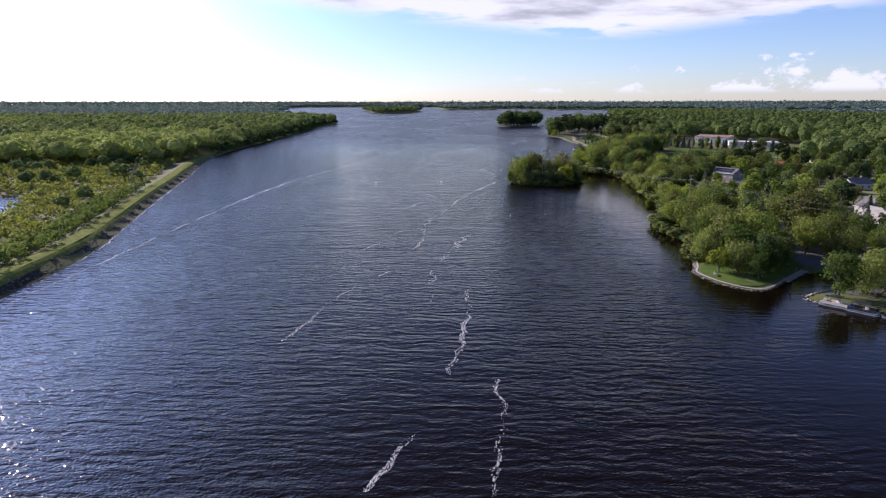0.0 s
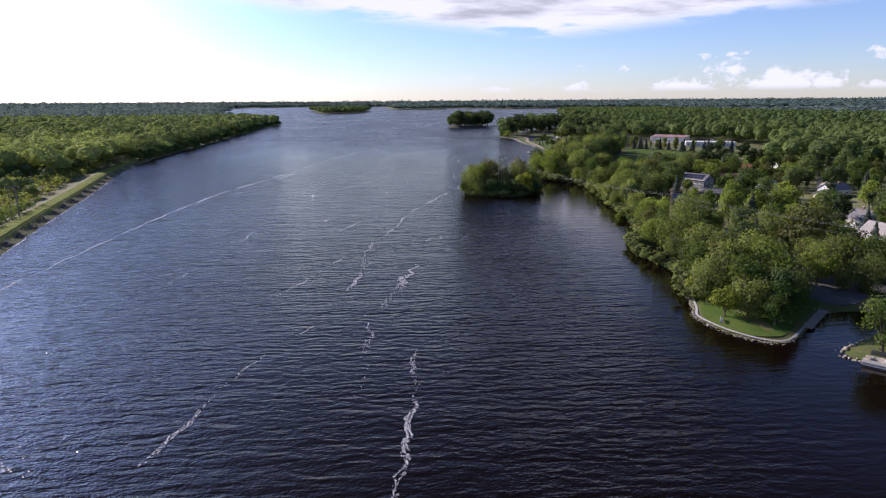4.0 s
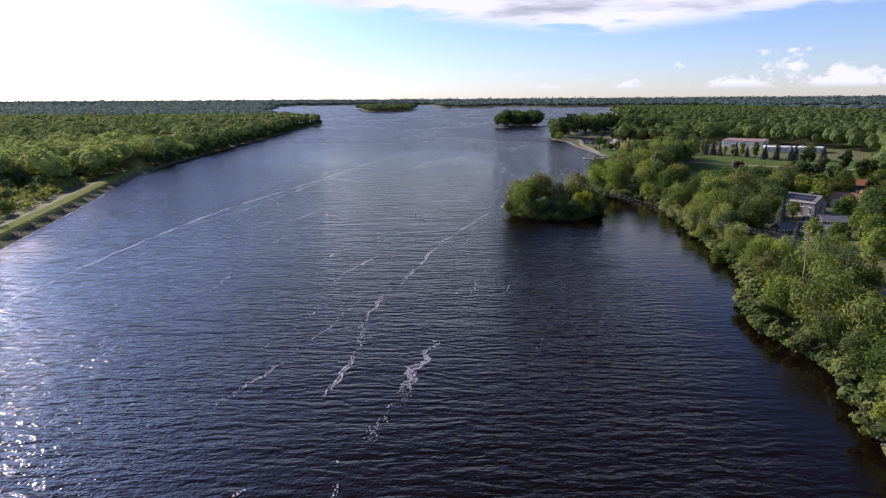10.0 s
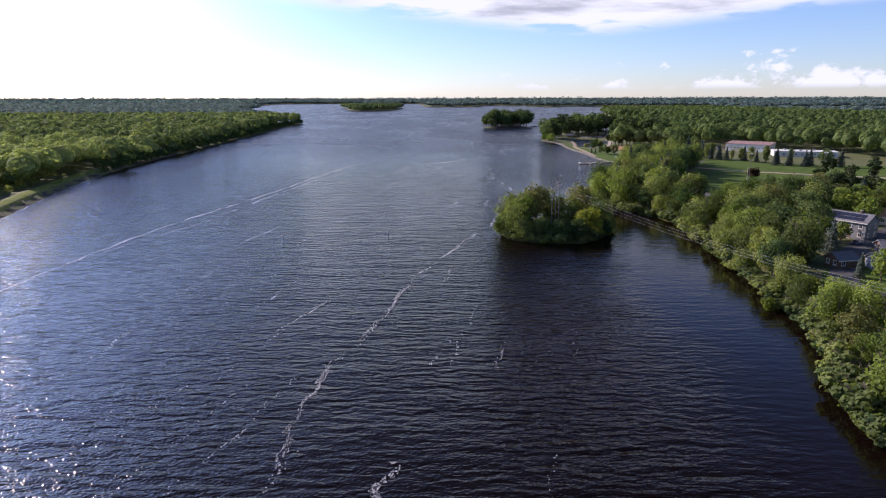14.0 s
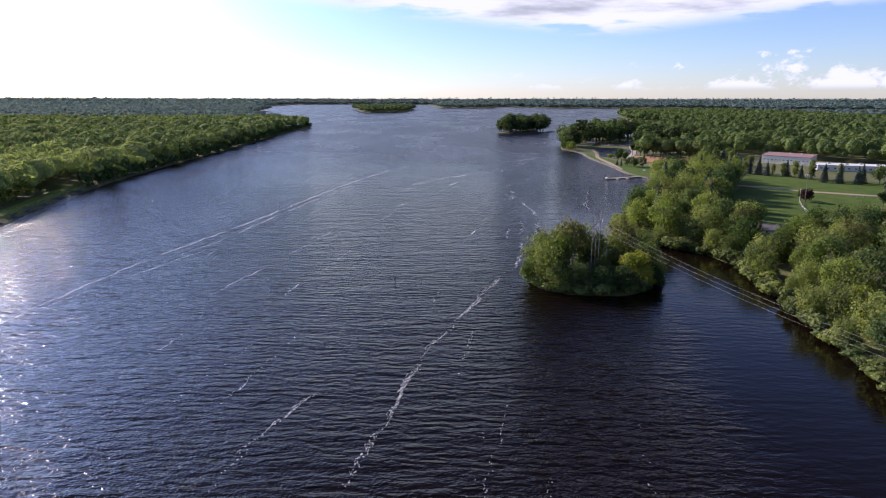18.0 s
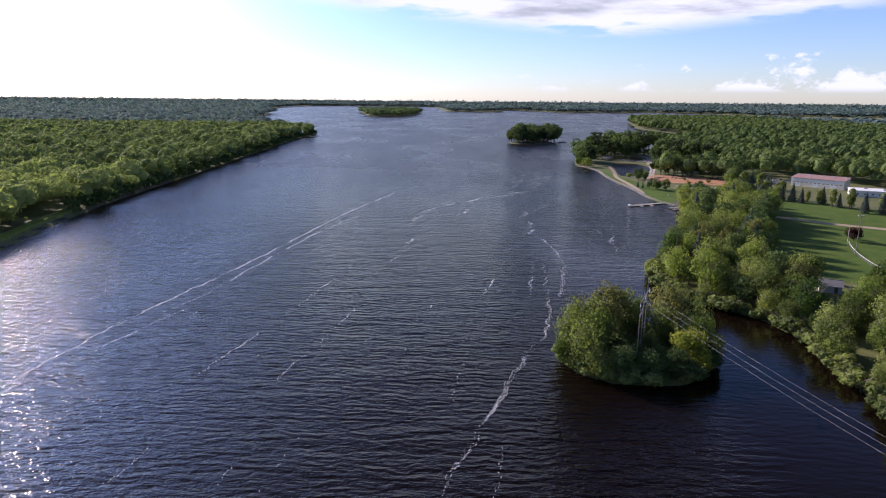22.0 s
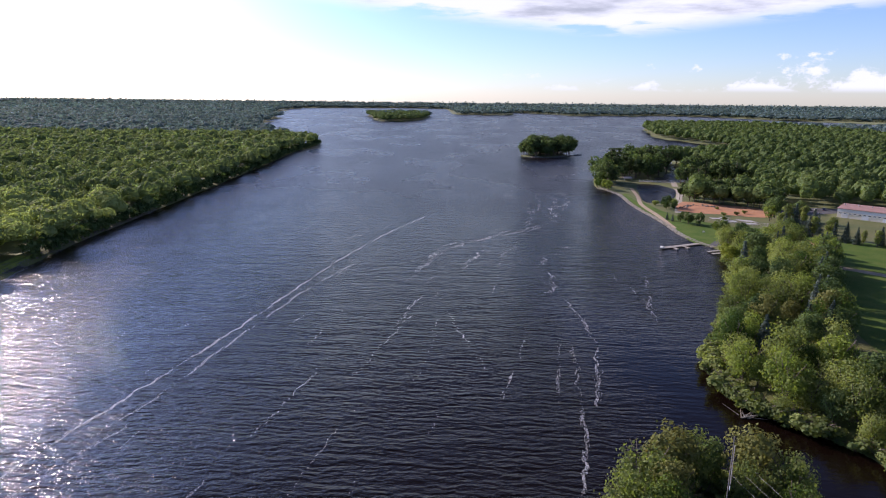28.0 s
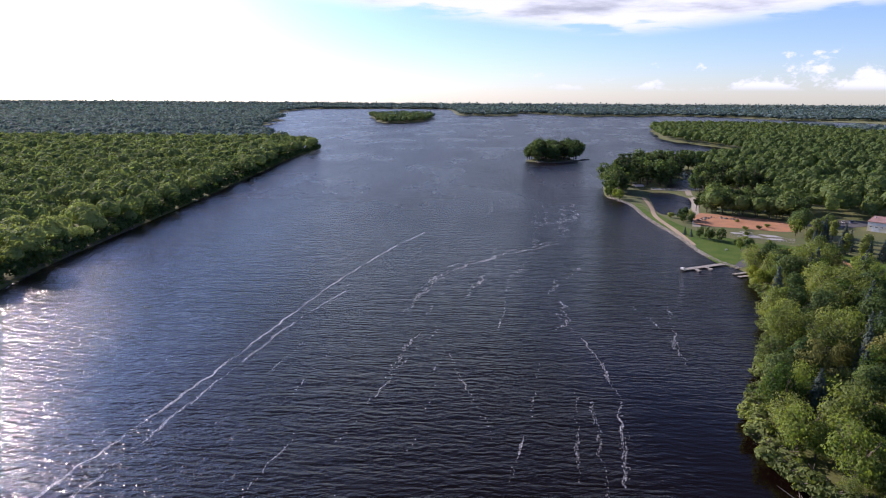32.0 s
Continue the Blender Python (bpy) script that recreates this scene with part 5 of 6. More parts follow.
def house(x, y, turn, length, depth, eave, rise, wall, roof, label, chimney=True, door="x", trim=None, category="house", panels=False, garage=0):
    """A house with a ridge along its own x: walls with gables, two roof slopes with eaves, windows, door, chimney."""
    trim = trim or WHITE
    ob = thing("house" if category == "house" else category.replace(" ", "_"), x, y, turn, label, category)
    L, D = length / 2, depth / 2
    part("wall", prism([(-D, -0.3), (D, -0.3), (D, eave), (0, eave + rise), (-D, eave)], -L, L), ob, mat=wall)
    o, t = 0.45, 0.22
    k = rise / D
    for s in (-1, 1):
        pr = [(0, eave + rise + 0.02), (s * (D + o), eave - k * o + 0.02), (s * (D + o), eave - k * o + t), (0, eave + rise + t + 0.05)]
        r = part("roof", prism(pr, -L - o, L + o), ob, mat=roof)
        part("fascia", block(-L - o, L + o, *sorted((s * (D + o + 0.003), s * (D + o + 0.06))), eave - k * o - 0.06, eave - k * o + t), r, mat=trim)
        if panels and s == panels:
            for i in range(6):
                for j in range(2):
                    px, pv = -L + 1.2 + i * (2 * L - 2.4) / 6, D * (0.18 + j * 0.4)
                    q = [(s * pv, eave + rise - k * pv + t + 0.06), (s * (pv + D * 0.34), eave + rise - k * (pv + D * 0.34) + t + 0.06),
                         (s * (pv + D * 0.34), eave + rise - k * (pv + D * 0.34) + t + 0.14), (s * pv, eave + rise - k * pv + t + 0.14)]
                    part("roof_panel", prism(q, px, px + (2 * L - 2.4) / 6 - 0.15), ob, mat=SOLAR)
    part("ridge_cap", block(-L - o, L + o, -0.16, 0.16, eave + rise + t + 0.0, eave + rise + t + 0.10), ob, mat=roof)
    storeys = 2 if eave > 4.4 else 1
    for fl in range(storeys):
        zc = 1.55 + fl * 2.7
        n = max(2, int(length / 3))
        for i in range(n):
            wx = -L + length * (i + 0.5) / n
            for s in (-1, 1):
                if garage and s == garage and fl == 0:
                    continue
                if fl == 0 and s == -1 and i == n // 2:
                    continue
                window(ob, wx, s * D, zc, 1.1, 1.25, (0, s), trim)
        for s in (-1, 1):
            for wy in (-depth / 4, depth / 4):
                window(ob, s * L, wy, zc, 1.0, 1.25, (s, 0), trim)
    if storeys == 1 and rise > 1.8:
        for s in (-1, 1):
            window(ob, s * L, 0, eave + rise * 0.35, 0.9, 0.9, (s, 0), trim)
    dx = -L + length * (max(2, int(length / 3)) // 2 + 0.5) / max(2, int(length / 3))
    d = part("door", block(dx - 0.5, dx + 0.5, -D - 0.05, -D + 0.03, 0.1, 2.15, 0.02), ob, mat=BROWN_SIDING)
    part("handle", block(dx + 0.32, dx + 0.40, -D - 0.11, -D - 0.05, 1.05, 1.13), d, mat=STEEL)
    part("doorstep", block(dx - 0.8, dx + 0.8, -D - 1.0, -D - 0.06, -0.2, 0.12, 0.03), ob, mat=CONCRETE)
    if garage:
        gd = part("garage_door", block(-1.9, 1.9, *sorted((garage * (D + 0.06), garage * (D - 0.02))), 0.05, 2.3, 0.02), ob, mat=WHITE)
        for i in range(3):
            part("groove", block(-1.85, 1.85, *sorted((garage * (D + 0.075), garage * (D + 0.062))), 0.6 + i * 0.55, 0.64 + i * 0.55), gd, mat=GREY_SIDING)
    if chimney:
        c = part("chimney", block(L * 0.35, L * 0.35 + 0.7, -0.35, 0.35, eave + rise * 0.6, eave + rise + 1.0, 0.03), ob, mat=BROWN_SIDING)
        part("chimney_cap", block(L * 0.35 - 0.08, L * 0.35 + 0.78, -0.43, 0.43, eave + rise + 1.0, eave + rise + 1.1), c, mat=CONCRETE)
    return ob


house(153, 219, 100, 9, 7.5, 3.6, 3.2, SIDING, SHINGLE_PALE, "white gabled house with a pale grey shingle roof", chimney=False)
house(167, 243, 100, 10, 8, 3.4, 3.0, SIDING, SHINGLE_GREY, "white-sided house with a grey gable roof behind trees")
house(182, 329, 20, 10, 8, 2.9, 2.4, SIDING, SHINGLE_PALE, "low white house with a pale hipped-looking roof")
house(154, 344, -58, 13, 8.5, 5.6, 2.2, GREY_SIDING, SHINGLE_GREY, "grey two-storey house with dark panels on its roof", panels=-1)
house(184, 363, -25, 14, 8.5, 3.0, 2.3, CREAM, SHINGLE_RED, "cream bungalow with a red-brown shingle roof")
house(196, 373, 65, 7, 6, 2.8, 1.9, CREAM, SHINGLE_RED, "small cream annexe with a red-brown roof", chimney=False)
house(211, 400, -20, 12, 8, 4.0, 2.2, BROWN_SIDING, ORANGE_ROOF, "brown barn with an orange metal roof", chimney=False, category="barn")
house(194, 303, 20, 8, 7, 3.2, 1.6, CREAM, SHINGLE_PALE, "cream garage with a shallow pale roof", chimney=False, category="garage", garage=-1)
house(158, 294, 15, 12, 8, 2.9, 2.0, GREY_SIDING, SHINGLE_GREY, "grey house with a grey roof in deep tree shade")
house(126, 305, 10, 6, 5, 2.5, 1.5, BROWN_SIDING, SHINGLE_GREY, "small brown hut in the shade of trees", chimney=False, category="hut")
house(137, 302, -15, 9, 6, 2.5, 1.5, GREY_SIDING, SHINGLE_PALE, "low grey garage with a pale roof", chimney=False, category="garage", garage=-1)
house(150, 318, -15, 8, 6, 2.6, 1.4, BROWN_SIDING, SHINGLE_GREY, "dark brown outbuilding between garden trees", chimney=False, category="hut")
house(208, 318, 10, 11, 8, 3.0, 2.4, SIDING, SHINGLE_GREY, "white bungalow among garden trees")
house(222, 340, 30, 11, 8, 3.0, 2.4, CREAM, SHINGLE_GREY, "cream bungalow among garden trees")
house(137.5, 411, -28, 6.5, 5, 2.6, 1.4, SIDING, SHINGLE_GREY, "small white park shed with a grey roof", chimney=False, category="shed")
house(258, 436, 15, 16, 9, 3.6, 1.6, SIDING, SHINGLE_PALE, "white hall glimpsed between trees", chimney=False)


def long_building():
    ob = thing("long_building", 285, 676, -45, "long pale industrial building with a dull red metal roof", "building")
    L, D, H = 17.5, 7.5, 6.0
    part("wall", prism([(-D, -0.3), (D, -0.3), (D, H + 1.4), (-D, H)], -L, L), ob, mat=CREAM)
    part("roof", prism([(-D - 0.5, H + 0.02), (D + 0.5, H + 1.56), (D + 0.5, H + 1.85), (-D - 0.5, H + 0.30)], -L - 0.5, L + 0.5), ob, mat=RED_ROOF)
    part("cladding", block(-L - 0.04, L + 0.04, -D - 0.10, -D - 0.003, H - 2.1, H - 0.1), ob, "smooth pale band under the eaves", SIDING)
    for i in range(12):
        window(ob, -L + 2 + i * (2 * L - 4) / 11, -D - 0.10, H - 2.9, 1.5, 0.8, (0, -1), WHITE)
    for i in range(3):
        gd = part("gate", block(-15 + i * 12, -11 + i * 12, -D - 0.1, -D - 0.004, 0, 3.0, 0.02), ob, "pale sliding gate", WHITE)
        part("handle", block(-13.1 + i * 12, -12.9 + i * 12, -D - 0.16, -D - 0.1, 1.1, 1.3), gd, mat=STEEL)
    for i in range(5):
        part("roof_vent", rod((-16 + i * 8, 3, H + 0.8), (-16 + i * 8, 3, H + 2.4), 0.35), ob, mat=STEEL)
    an = thing("flat_annexe", 304, 629, -20, "low white annexe with a flat pale roof", "building")
    part("wall", block(-22, 22, -8, 8, -0.3, 3.9), an, mat=SIDING)
    part("roof", block(-22.4, 22.4, -8.4, 8.4, 3.903, 4.25, 0.04), an, mat=WHITE)
    for i in range(10):
        window(an, -19.5 + i * 4.3, -8, 1.9, 1.6, 1.1, (0, -1), WHITE)
    for i, (u, v) in enumerate(((-14, 2), (-4, -3), (6, 3), (15, -2))):
        box = part("roof_unit", block(u, u + 2, v, v + 1.6, 4.25, 5.3, 0.06), an, mat=STEEL)
        part("fan_cover", rod((u + 1, v + 0.8, 5.3), (u + 1, v + 0.8, 5.42), 0.5), box, mat=CAR_DARK)


long_building()


def car(x, y, turn, paint, label, kind="saloon"):
    ob = thing("pickup_truck" if kind == "pickup" else "car", x, y, turn, label, "truck" if kind == "pickup" else "car", "parked cars")
    L, W = (2.7, 0.98) if kind == "pickup" else (2.25, 0.9)
    h = 1.05 if kind == "pickup" else 0.85
    b = prism([(-W, 0.35), (W, 0.35), (W, h * 0.8), (W * 0.94, h), (-W * 0.94, h), (-W, h * 0.8)], -L, L)
    bmesh.ops.bevel(b, geom=b.edges[:], offset=0.07, segments=1, affect="EDGES")
    body = part("body", b, ob, mat=paint)
    top = {"pickup": (-0.6, 1.2, 1.85), "suv": (-1.9, 1.0, 1.72)}.get(kind, (-1.35, 0.85, 1.42))
    bm = bmesh.new()
    lo = [bm.verts.new((u, v, h - 0.03)) for u, v in ((top[0], -W * 0.92), (top[1] + 0.35, -W * 0.92), (top[1] + 0.35, W * 0.92), (top[0], W * 0.92))]
    hi = [bm.verts.new((u, v, top[2])) for u, v in ((top[0] + 0.3, -W * 0.74), (top[1] - 0.35, -W * 0.74), (top[1] - 0.35, W * 0.74), (top[0] + 0.3, W * 0.74))]
    for i in range(4):
        bm.faces.new((lo[i], lo[(i + 1) % 4], hi[(i + 1) % 4], hi[i]))
    part("glazing", bm, ob, "dark glazing round the cabin", DARK_GLASS)
    part("roof", block(top[0] + 0.25, top[1] - 0.3, -W * 0.76, W * 0.76, top[2] + 0.002, top[2] + 0.06, 0.02), ob, mat=paint)
    if kind == "pickup":
        part("load_bed", block(-L + 0.15, -0.75, -W * 0.82, W * 0.82, h + 0.003, h + 0.05), ob, mat=CAR_DARK)
    for sx in (-1, 1):
        for sy in (-1, 1):
            w = part("wheel", rod((sx * L * 0.62, sy * (W - 0.16), 0.34), (sx * L * 0.62, sy * (W + 0.02), 0.34), 0.34, sides=12), ob, mat=RUBBER)
            part("rim", rod((sx * L * 0.62, sy * (W + 0.02), 0.34), (sx * L * 0.62, sy * (W + 0.035), 0.34), 0.2, sides=8), w, mat=STEEL)
        for sy in (-1, 1):
            part("headlight" if sx > 0 else "tail_light", block(*sorted((sx * L, sx * (L + 0.03))), sy * W * 0.66 - 0.16, sy * W * 0.66 + 0.16, h * 0.66, h * 0.8), ob,
                 mat=WHITE if sx > 0 else CAR_RED)
    return ob


car(194.9, 620.5, 150, CAR_RED, "red pickup truck parked on bare earth", "pickup")
car(197, 616, 160, CAR_DARK, "dark off-road car parked beside a red pickup", "suv")
for i, (u, v, p, n) in enumerate(((246, 704, CAR_DARK, "dark"), (251, 705, CAR_WHITE, "white"), (256, 706, CAR_SILVER, "silver"), (262, 707, CAR_DARK, "dark"), (267, 708, CAR_WHITE, "white"), (273, 709, CAR_BLUE, "blue"))):
    car(u, v, 70, p, n + " car parked behind the long building", "suv" if i % 2 else "saloon")
car(148, 331, 30, CAR_BLUE, "blue car parked in front of the grey house")
car(151, 280, 20, CAR_WHITE, "white pickup parked in tree shade", "pickup")
car(176, 306, 100, CAR_SILVER, "silver car on a driveway")
car(108, 184, 60, CAR_DARK, "dark car in the shaded car park", "suv")


def boat_on_trailer(x, y, turn):
    ob = thing("covered_boat", x, y, turn, "boat under a blue tarpaulin on a trailer in the shade", "boat")
    bm = bmesh.new()
    rings = []
    for u, w in ((-2.6, 0.9), (-1, 1.05), (1, 0.95), (2.3, 0.5), (2.9, 0.08)):
        rings.append([bm.verts.new((u, s * w * k, z)) for s, k, z in ((-1, 1, 1.25), (-1, 0.55, 0.75), (1, 0.55, 0.75), (1, 1, 1.25))])
    for a, b in zip(rings, rings[1:]):
        for i in range(3):
            bm.faces.new((a[i], a[i + 1], b[i + 1], b[i]))
    bm.faces.new(rings[0])
    part("hull", bm, ob, mat=WHITE)
    part("tarpaulin", prism([(-1.07, 1.2), (1.07, 1.2), (0.9, 1.45), (0, 1.85), (-0.9, 1.45)], -2.65, 2.0), ob, mat=BLUE_TARP)
    tr = part("trailer", block(-2.4, 3.4, -0.06, 0.06, 0.5, 0.62), ob, mat=STEEL)
    for s in (-1, 1):
        part("wheel", rod((-0.8, s * 0.85, 0.32), (-0.8, s * 1.02, 0.32), 0.32, sides=12), ob, mat=RUBBER)
        part("strut", block(-1.0, -0.6, *sorted((0.08 * s, 0.85 * s)), 0.35, 0.5), tr, mat=STEEL)


boat_on_trailer(147, 276, 80)
boat_on_trailer(153, 273, 75)
boat_on_trailer(167, 272, 10)


SAND_PANEL = material("cream_vinyl", (0.42, 0.36, 0.27), 0.6, scale=1.5)


def pontoon_boat(x, y, turn, cover, label):
    ob = thing("pontoon_boat", x, y, turn, label, "boat", "boats at the bank", z=0.0)
    for s in (-1, 1):
        t = rod((-3, s * 0.9, 0.15), (2.6, s * 0.9, 0.15), 0.32, sides=10)
        limb(t, (2.6, s * 0.9, 0.15), (3.3, s * 0.9, 0.3), 0.32, 0.05, 10)
        part("float", t, ob, mat=STEEL)
    part("deck", block(-3.1, 2.9, -1.25, 1.25, 0.48, 0.6, 0.02), ob, mat=TIMBER)
    for s in (-1, 1):
        part("side_panel", block(-2.8, 2.6, s * 1.2 - 0.03, s * 1.2 + 0.03, 0.6, 1.15), ob, mat=CAR_DARK if cover is BLUE_TARP else CREAM)
    part("seat", block(-2.7, -1.8, -1.1, 1.1, 0.6, 1.05, 0.08), ob, mat=cover)
    part("console", block(0.2, 0.8, 0.3, 1.0, 0.6, 1.4, 0.05), ob, mat=WHITE)
    for u in (-1.6, 0.9):
        for s in (-1, 1):
            part("canopy_post", rod((u, s * 1.15, 0.6), (u, s * 1.15, 2.3), 0.03), ob, mat=STEEL)
    part("canopy", prism([(-1.3, 2.3), (1.3, 2.3), (0.8, 2.48), (-0.8, 2.48)], -1.9, 1.2), ob, mat=CAR_DARK)


pontoon_boat(91.0, 130.6, -47, BLUE_TARP, "pontoon boat with a dark canopy and blue seats at the bank")
pontoon_boat(95.6, 125.8, -47, BLUE_TARP, "pontoon boat with blue seats beside the bank")
pontoon_boat(87.6, 135.0, -47, SAND_PANEL, "small cream-sided pontoon boat with a dark canopy")


def dock(name, x, y, turn, length, width, label, fingers=()):
    ob = thing(name, x, y, turn, label, "dock", "docks", z=0.0)
    n = int(length / 0.6)
    for i in range(n):
        u = i * length / n
        part("plank", block(u + 0.01, u + length / n - 0.02, -width / 2, width / 2, 0.52, 0.60), ob, mat=TIMBER)
    for s in (-1, 1):
        part("stringer", block(0, length, s * width * 0.42 - 0.08, s * width * 0.42 + 0.08, 0.28, 0.515), ob, mat=TIMBER)
    for i in range(int(length / 4) + 1):
        for s in (-1, 1):
            u = min(i * 4 + 0.3, length - 0.3)
            part("post", rod((u, s * (width / 2 + 0.10), -1.5), (u, s * (width / 2 + 0.10), 0.95), 0.1), ob, mat=GREY_POLE)
    for u, far, w in fingers:
        f = part("finger_dock", block(u - w / 2, u + w / 2, *sorted((math.copysign(width / 2 + 0.01, far), far)), 0.45, 0.58, 0.02), ob, mat=TIMBER)
        part("float", block(u - w / 2 + 0.15, u + w / 2 - 0.15, *sorted((math.copysign(abs(far) - 2.2, far), far * 0.97)), 0.0, 0.44), f, mat=CONCRETE)
    return ob


def line_dock(name, a, b, width, label, fingers=()):
    return dock(name, a[0], a[1], math.degrees(math.atan2(b[1] - a[1], b[0] - a[0])), math.hypot(b[0] - a[0], b[1] - a[1]), width, label, fingers)


d = line_dock("boat_dock", (143.5, 598), (119, 586), 3.0, "long grey timber dock with short fingers at the boat landing", ((13, 5.5, 1.6), (20.5, 5.0, 1.6)))
part("end_box", block(26.0, 27.2, -1.2, 0.6, 0.6, 1.35, 0.05), d, "white locker at the dock's end", WHITE)
line_dock("boat_dock", (150.5, 583), (141, 579), 1.8, "short grey floating dock beside the ramp")
line_dock("boat_dock", (150.5, 578), (141.5, 574.5), 1.8, "short grey floating dock by the shore trees")
line_dock("boat_dock", (96.5, 163.5), (86, 153.5), 1.8, "grey timber walkway along the point's edge")
line_dock("boat_dock", (95.2, 164.5), (90, 167.5), 1.4, "pale narrow footway across the point")
line_dock("boat_dock", (112, 137), (97, 130), 2.2, "long pale timber jetty behind the boats")


def bench(x, y, turn):
    ob = thing("park_bench", x, y, turn, "white park bench on the grass of the point", "bench")
    for i in range(3):
        part("slat", block(-0.9, 0.9, -0.25 + i * 0.17, -0.12 + i * 0.17, 0.43, 0.47), ob, mat=WHITE)
        part("back_slat", block(-0.9, 0.9, 0.27, 0.31, 0.55 + i * 0.14, 0.66 + i * 0.14), ob, mat=WHITE)
    for s in (-0.75, 0.75):
        part("leg", block(s - 0.05, s + 0.05, -0.25, 0.32, 0, 0.43), ob, mat=STEEL)
        part("arm", block(s - 0.04, s + 0.04, -0.25, 0.30, 0.62, 0.66), ob, mat=STEEL)


bench(70.5, 158.5, 60)
bench(156, 625, 30)


def utility_pole(x, y, turn, height, mat, label, arms=(0.6,), arm_len=2.4):
    ob = thing("utility_pole", x, y, turn, label, "pole", "utility poles")
    part("pole", rod((0, 0, -0.5), (0, 0, height), 0.20, 0.13, 10), ob, mat=mat)
    for a in arms:
        part("crossarm", block(-arm_len / 2, arm_len / 2, -0.07, 0.07, height - a - 0.07, height - a + 0.07), ob, mat=mat)
        for u in (-arm_len / 2 + 0.12, 0.35, arm_len / 2 - 0.12):
            part("insulator", rod((u, 0, height - a + 0.07), (u, 0, height - a + 0.32), 0.06, 0.04, 6), ob, mat=WHITE)
    return ob


utility_pole(90, 230, 35, 17.6, POLE_WOOD, "brown wooden power pole with crossarms by the shore", (0.5, 1.9))
utility_pole(137, 150, 35, 17, POLE_WOOD, "brown wooden power pole above garden trees", (0.5, 1.9))


def tower(x, y, turn, height, gap, poles, label):
    """Wooden transmission structure: upright poles joined by a crossarm, with braces and insulators."""
    ob = thing("transmission_frame", x, y, turn, label, "pylon", "power pylons")
    us = [(i - (poles - 1) / 2) * gap for i in range(poles)]
    for u in us:
        part("pole", rod((u, 0, -0.5), (u, 0, height + (0.8 if u == us[-1] else 0)), 0.125, 0.08, 8), ob, mat=GREY_POLE)
    part("crossarm", block(us[0] - gap * 0.45, us[-1] + gap * 0.45, -0.3, -0.16, height - 2.2, height - 1.9), ob, mat=GREY_POLE)
    part("brace", rod((us[0], 0.02, height - 2.5), (us[-1], 0.02, height - 6.5), 0.07), ob, mat=GREY_POLE)
    part("brace", rod((us[-1], -0.02, height - 2.5), (us[0], -0.02, height - 6.5), 0.07), ob, mat=GREY_POLE)
    for u in (us[0] - gap * 0.4, 0.5 * (us[0] + us[-1]) + 0.4, us[-1] + gap * 0.4):
        part("insulator", rod((u, -0.23, height - 2.2), (u, -0.23, height - 3.1), 0.07, 0.07, 6), ob, mat=WHITE)
    return ob


tower(56, 351, 64, 19.0, 4.6, 3, "grey wooden transmission poles standing on the small island")
tower(139, 1136, 20, 37, 4.5, 2, "tall grey transmission poles on the pine island")
tower(-296, 980, 40, 24, 5, 2, "grey wooden transmission frame above the west woods")
tower(-420, 700, 40, 24, 5, 2, "grey wooden transmission frame deep in the west woods")
tower(-138.6, 282.3, 50, 14.7, 2.6, 2, "pair of pale wooden poles beside the dike")
utility_pole(-143, 292, 0, 10.5, GREY_POLE, "thin grey pole beside the dike", ())
utility_pole(-179, 370, 0, 11, GREY_POLE, "thin grey pole in the marsh", ())


def wires(name, a, b, spread, sag, count, radius, label):
    """Conductors hanging between two supports."""
    ob = new(name)
    ob.empty_display_size = 0.5
    a, b = Vector(a), Vector(b)
    ob.matrix_basis = Matrix.Translation(a)
    side = (b - a).cross(Vector((0, 0, 1))).normalized()
    for k in range(count):
        o = side * (k - (count - 1) / 2) * spread
        bm = bmesh.new()
        up = Vector((0, 0, 1))
        ring = None
        for i in range(25):
            u = i / 24
            p = o + (b - a) * u - Vector((0, 0, 4 * sag * u * (1 - u)))
            now = [bm.verts.new(p + (side * cx + up * cy) * radius) for cx, cy in ((1, 0), (0, 1), (-1, 0), (0, -1))]
            if ring:
                for j in range(4):
                    bm.faces.new((ring[j], ring[(j + 1) % 4], now[(j + 1) % 4], now[j]))
            ring = now
        part("conductor", bm, ob, mat=WIRE)
    return tagged(ob, label, "power line", "power lines")


wires("power_line", (57.5, 349.5, 17.2), (90, 230.3, 16.5), 2.2, 2.6, 3, 0.014, "three thin conductors crossing the bay from island to shore")
wires("power_line", (90, 229.7, 16.5), (137, 150.3, 16), 1.3, 1.6, 3, 0.012, "thin conductors running over the shore trees")
wires("power_line", (90, 229.7, 15.1), (137, 150.3, 14.6), 1.5, 2.2, 2, 0.011, "lower thin cables running over the shore trees")


def light_mast(x, y, turn, height, lamps, label):
    ob = thing("floodlight_mast", x, y, turn, label, "light mast", "floodlight masts")
    part("pole", rod((0, 0, -0.5), (0, 0, height), 0.2, 0.12, 10), ob, mat=GREY_POLE)
    part("crossarm", block(-lamps * 0.42, lamps * 0.42, -0.06, 0.06, height - 0.3, height - 0.16), ob, mat=STEEL)
    for i in range(lamps):
        u = (i - (lamps - 1) / 2) * 0.8
        lamp = part("floodlight", block(u - 0.28, u + 0.28, -0.45, -0.07, height - 0.15, height + 0.35, 0.05), ob, mat=WHITE)
        part("lens", block(u - 0.22, u + 0.22, -0.48, -0.455, height - 0.09, height + 0.29), lamp, mat=DARK_GLASS)


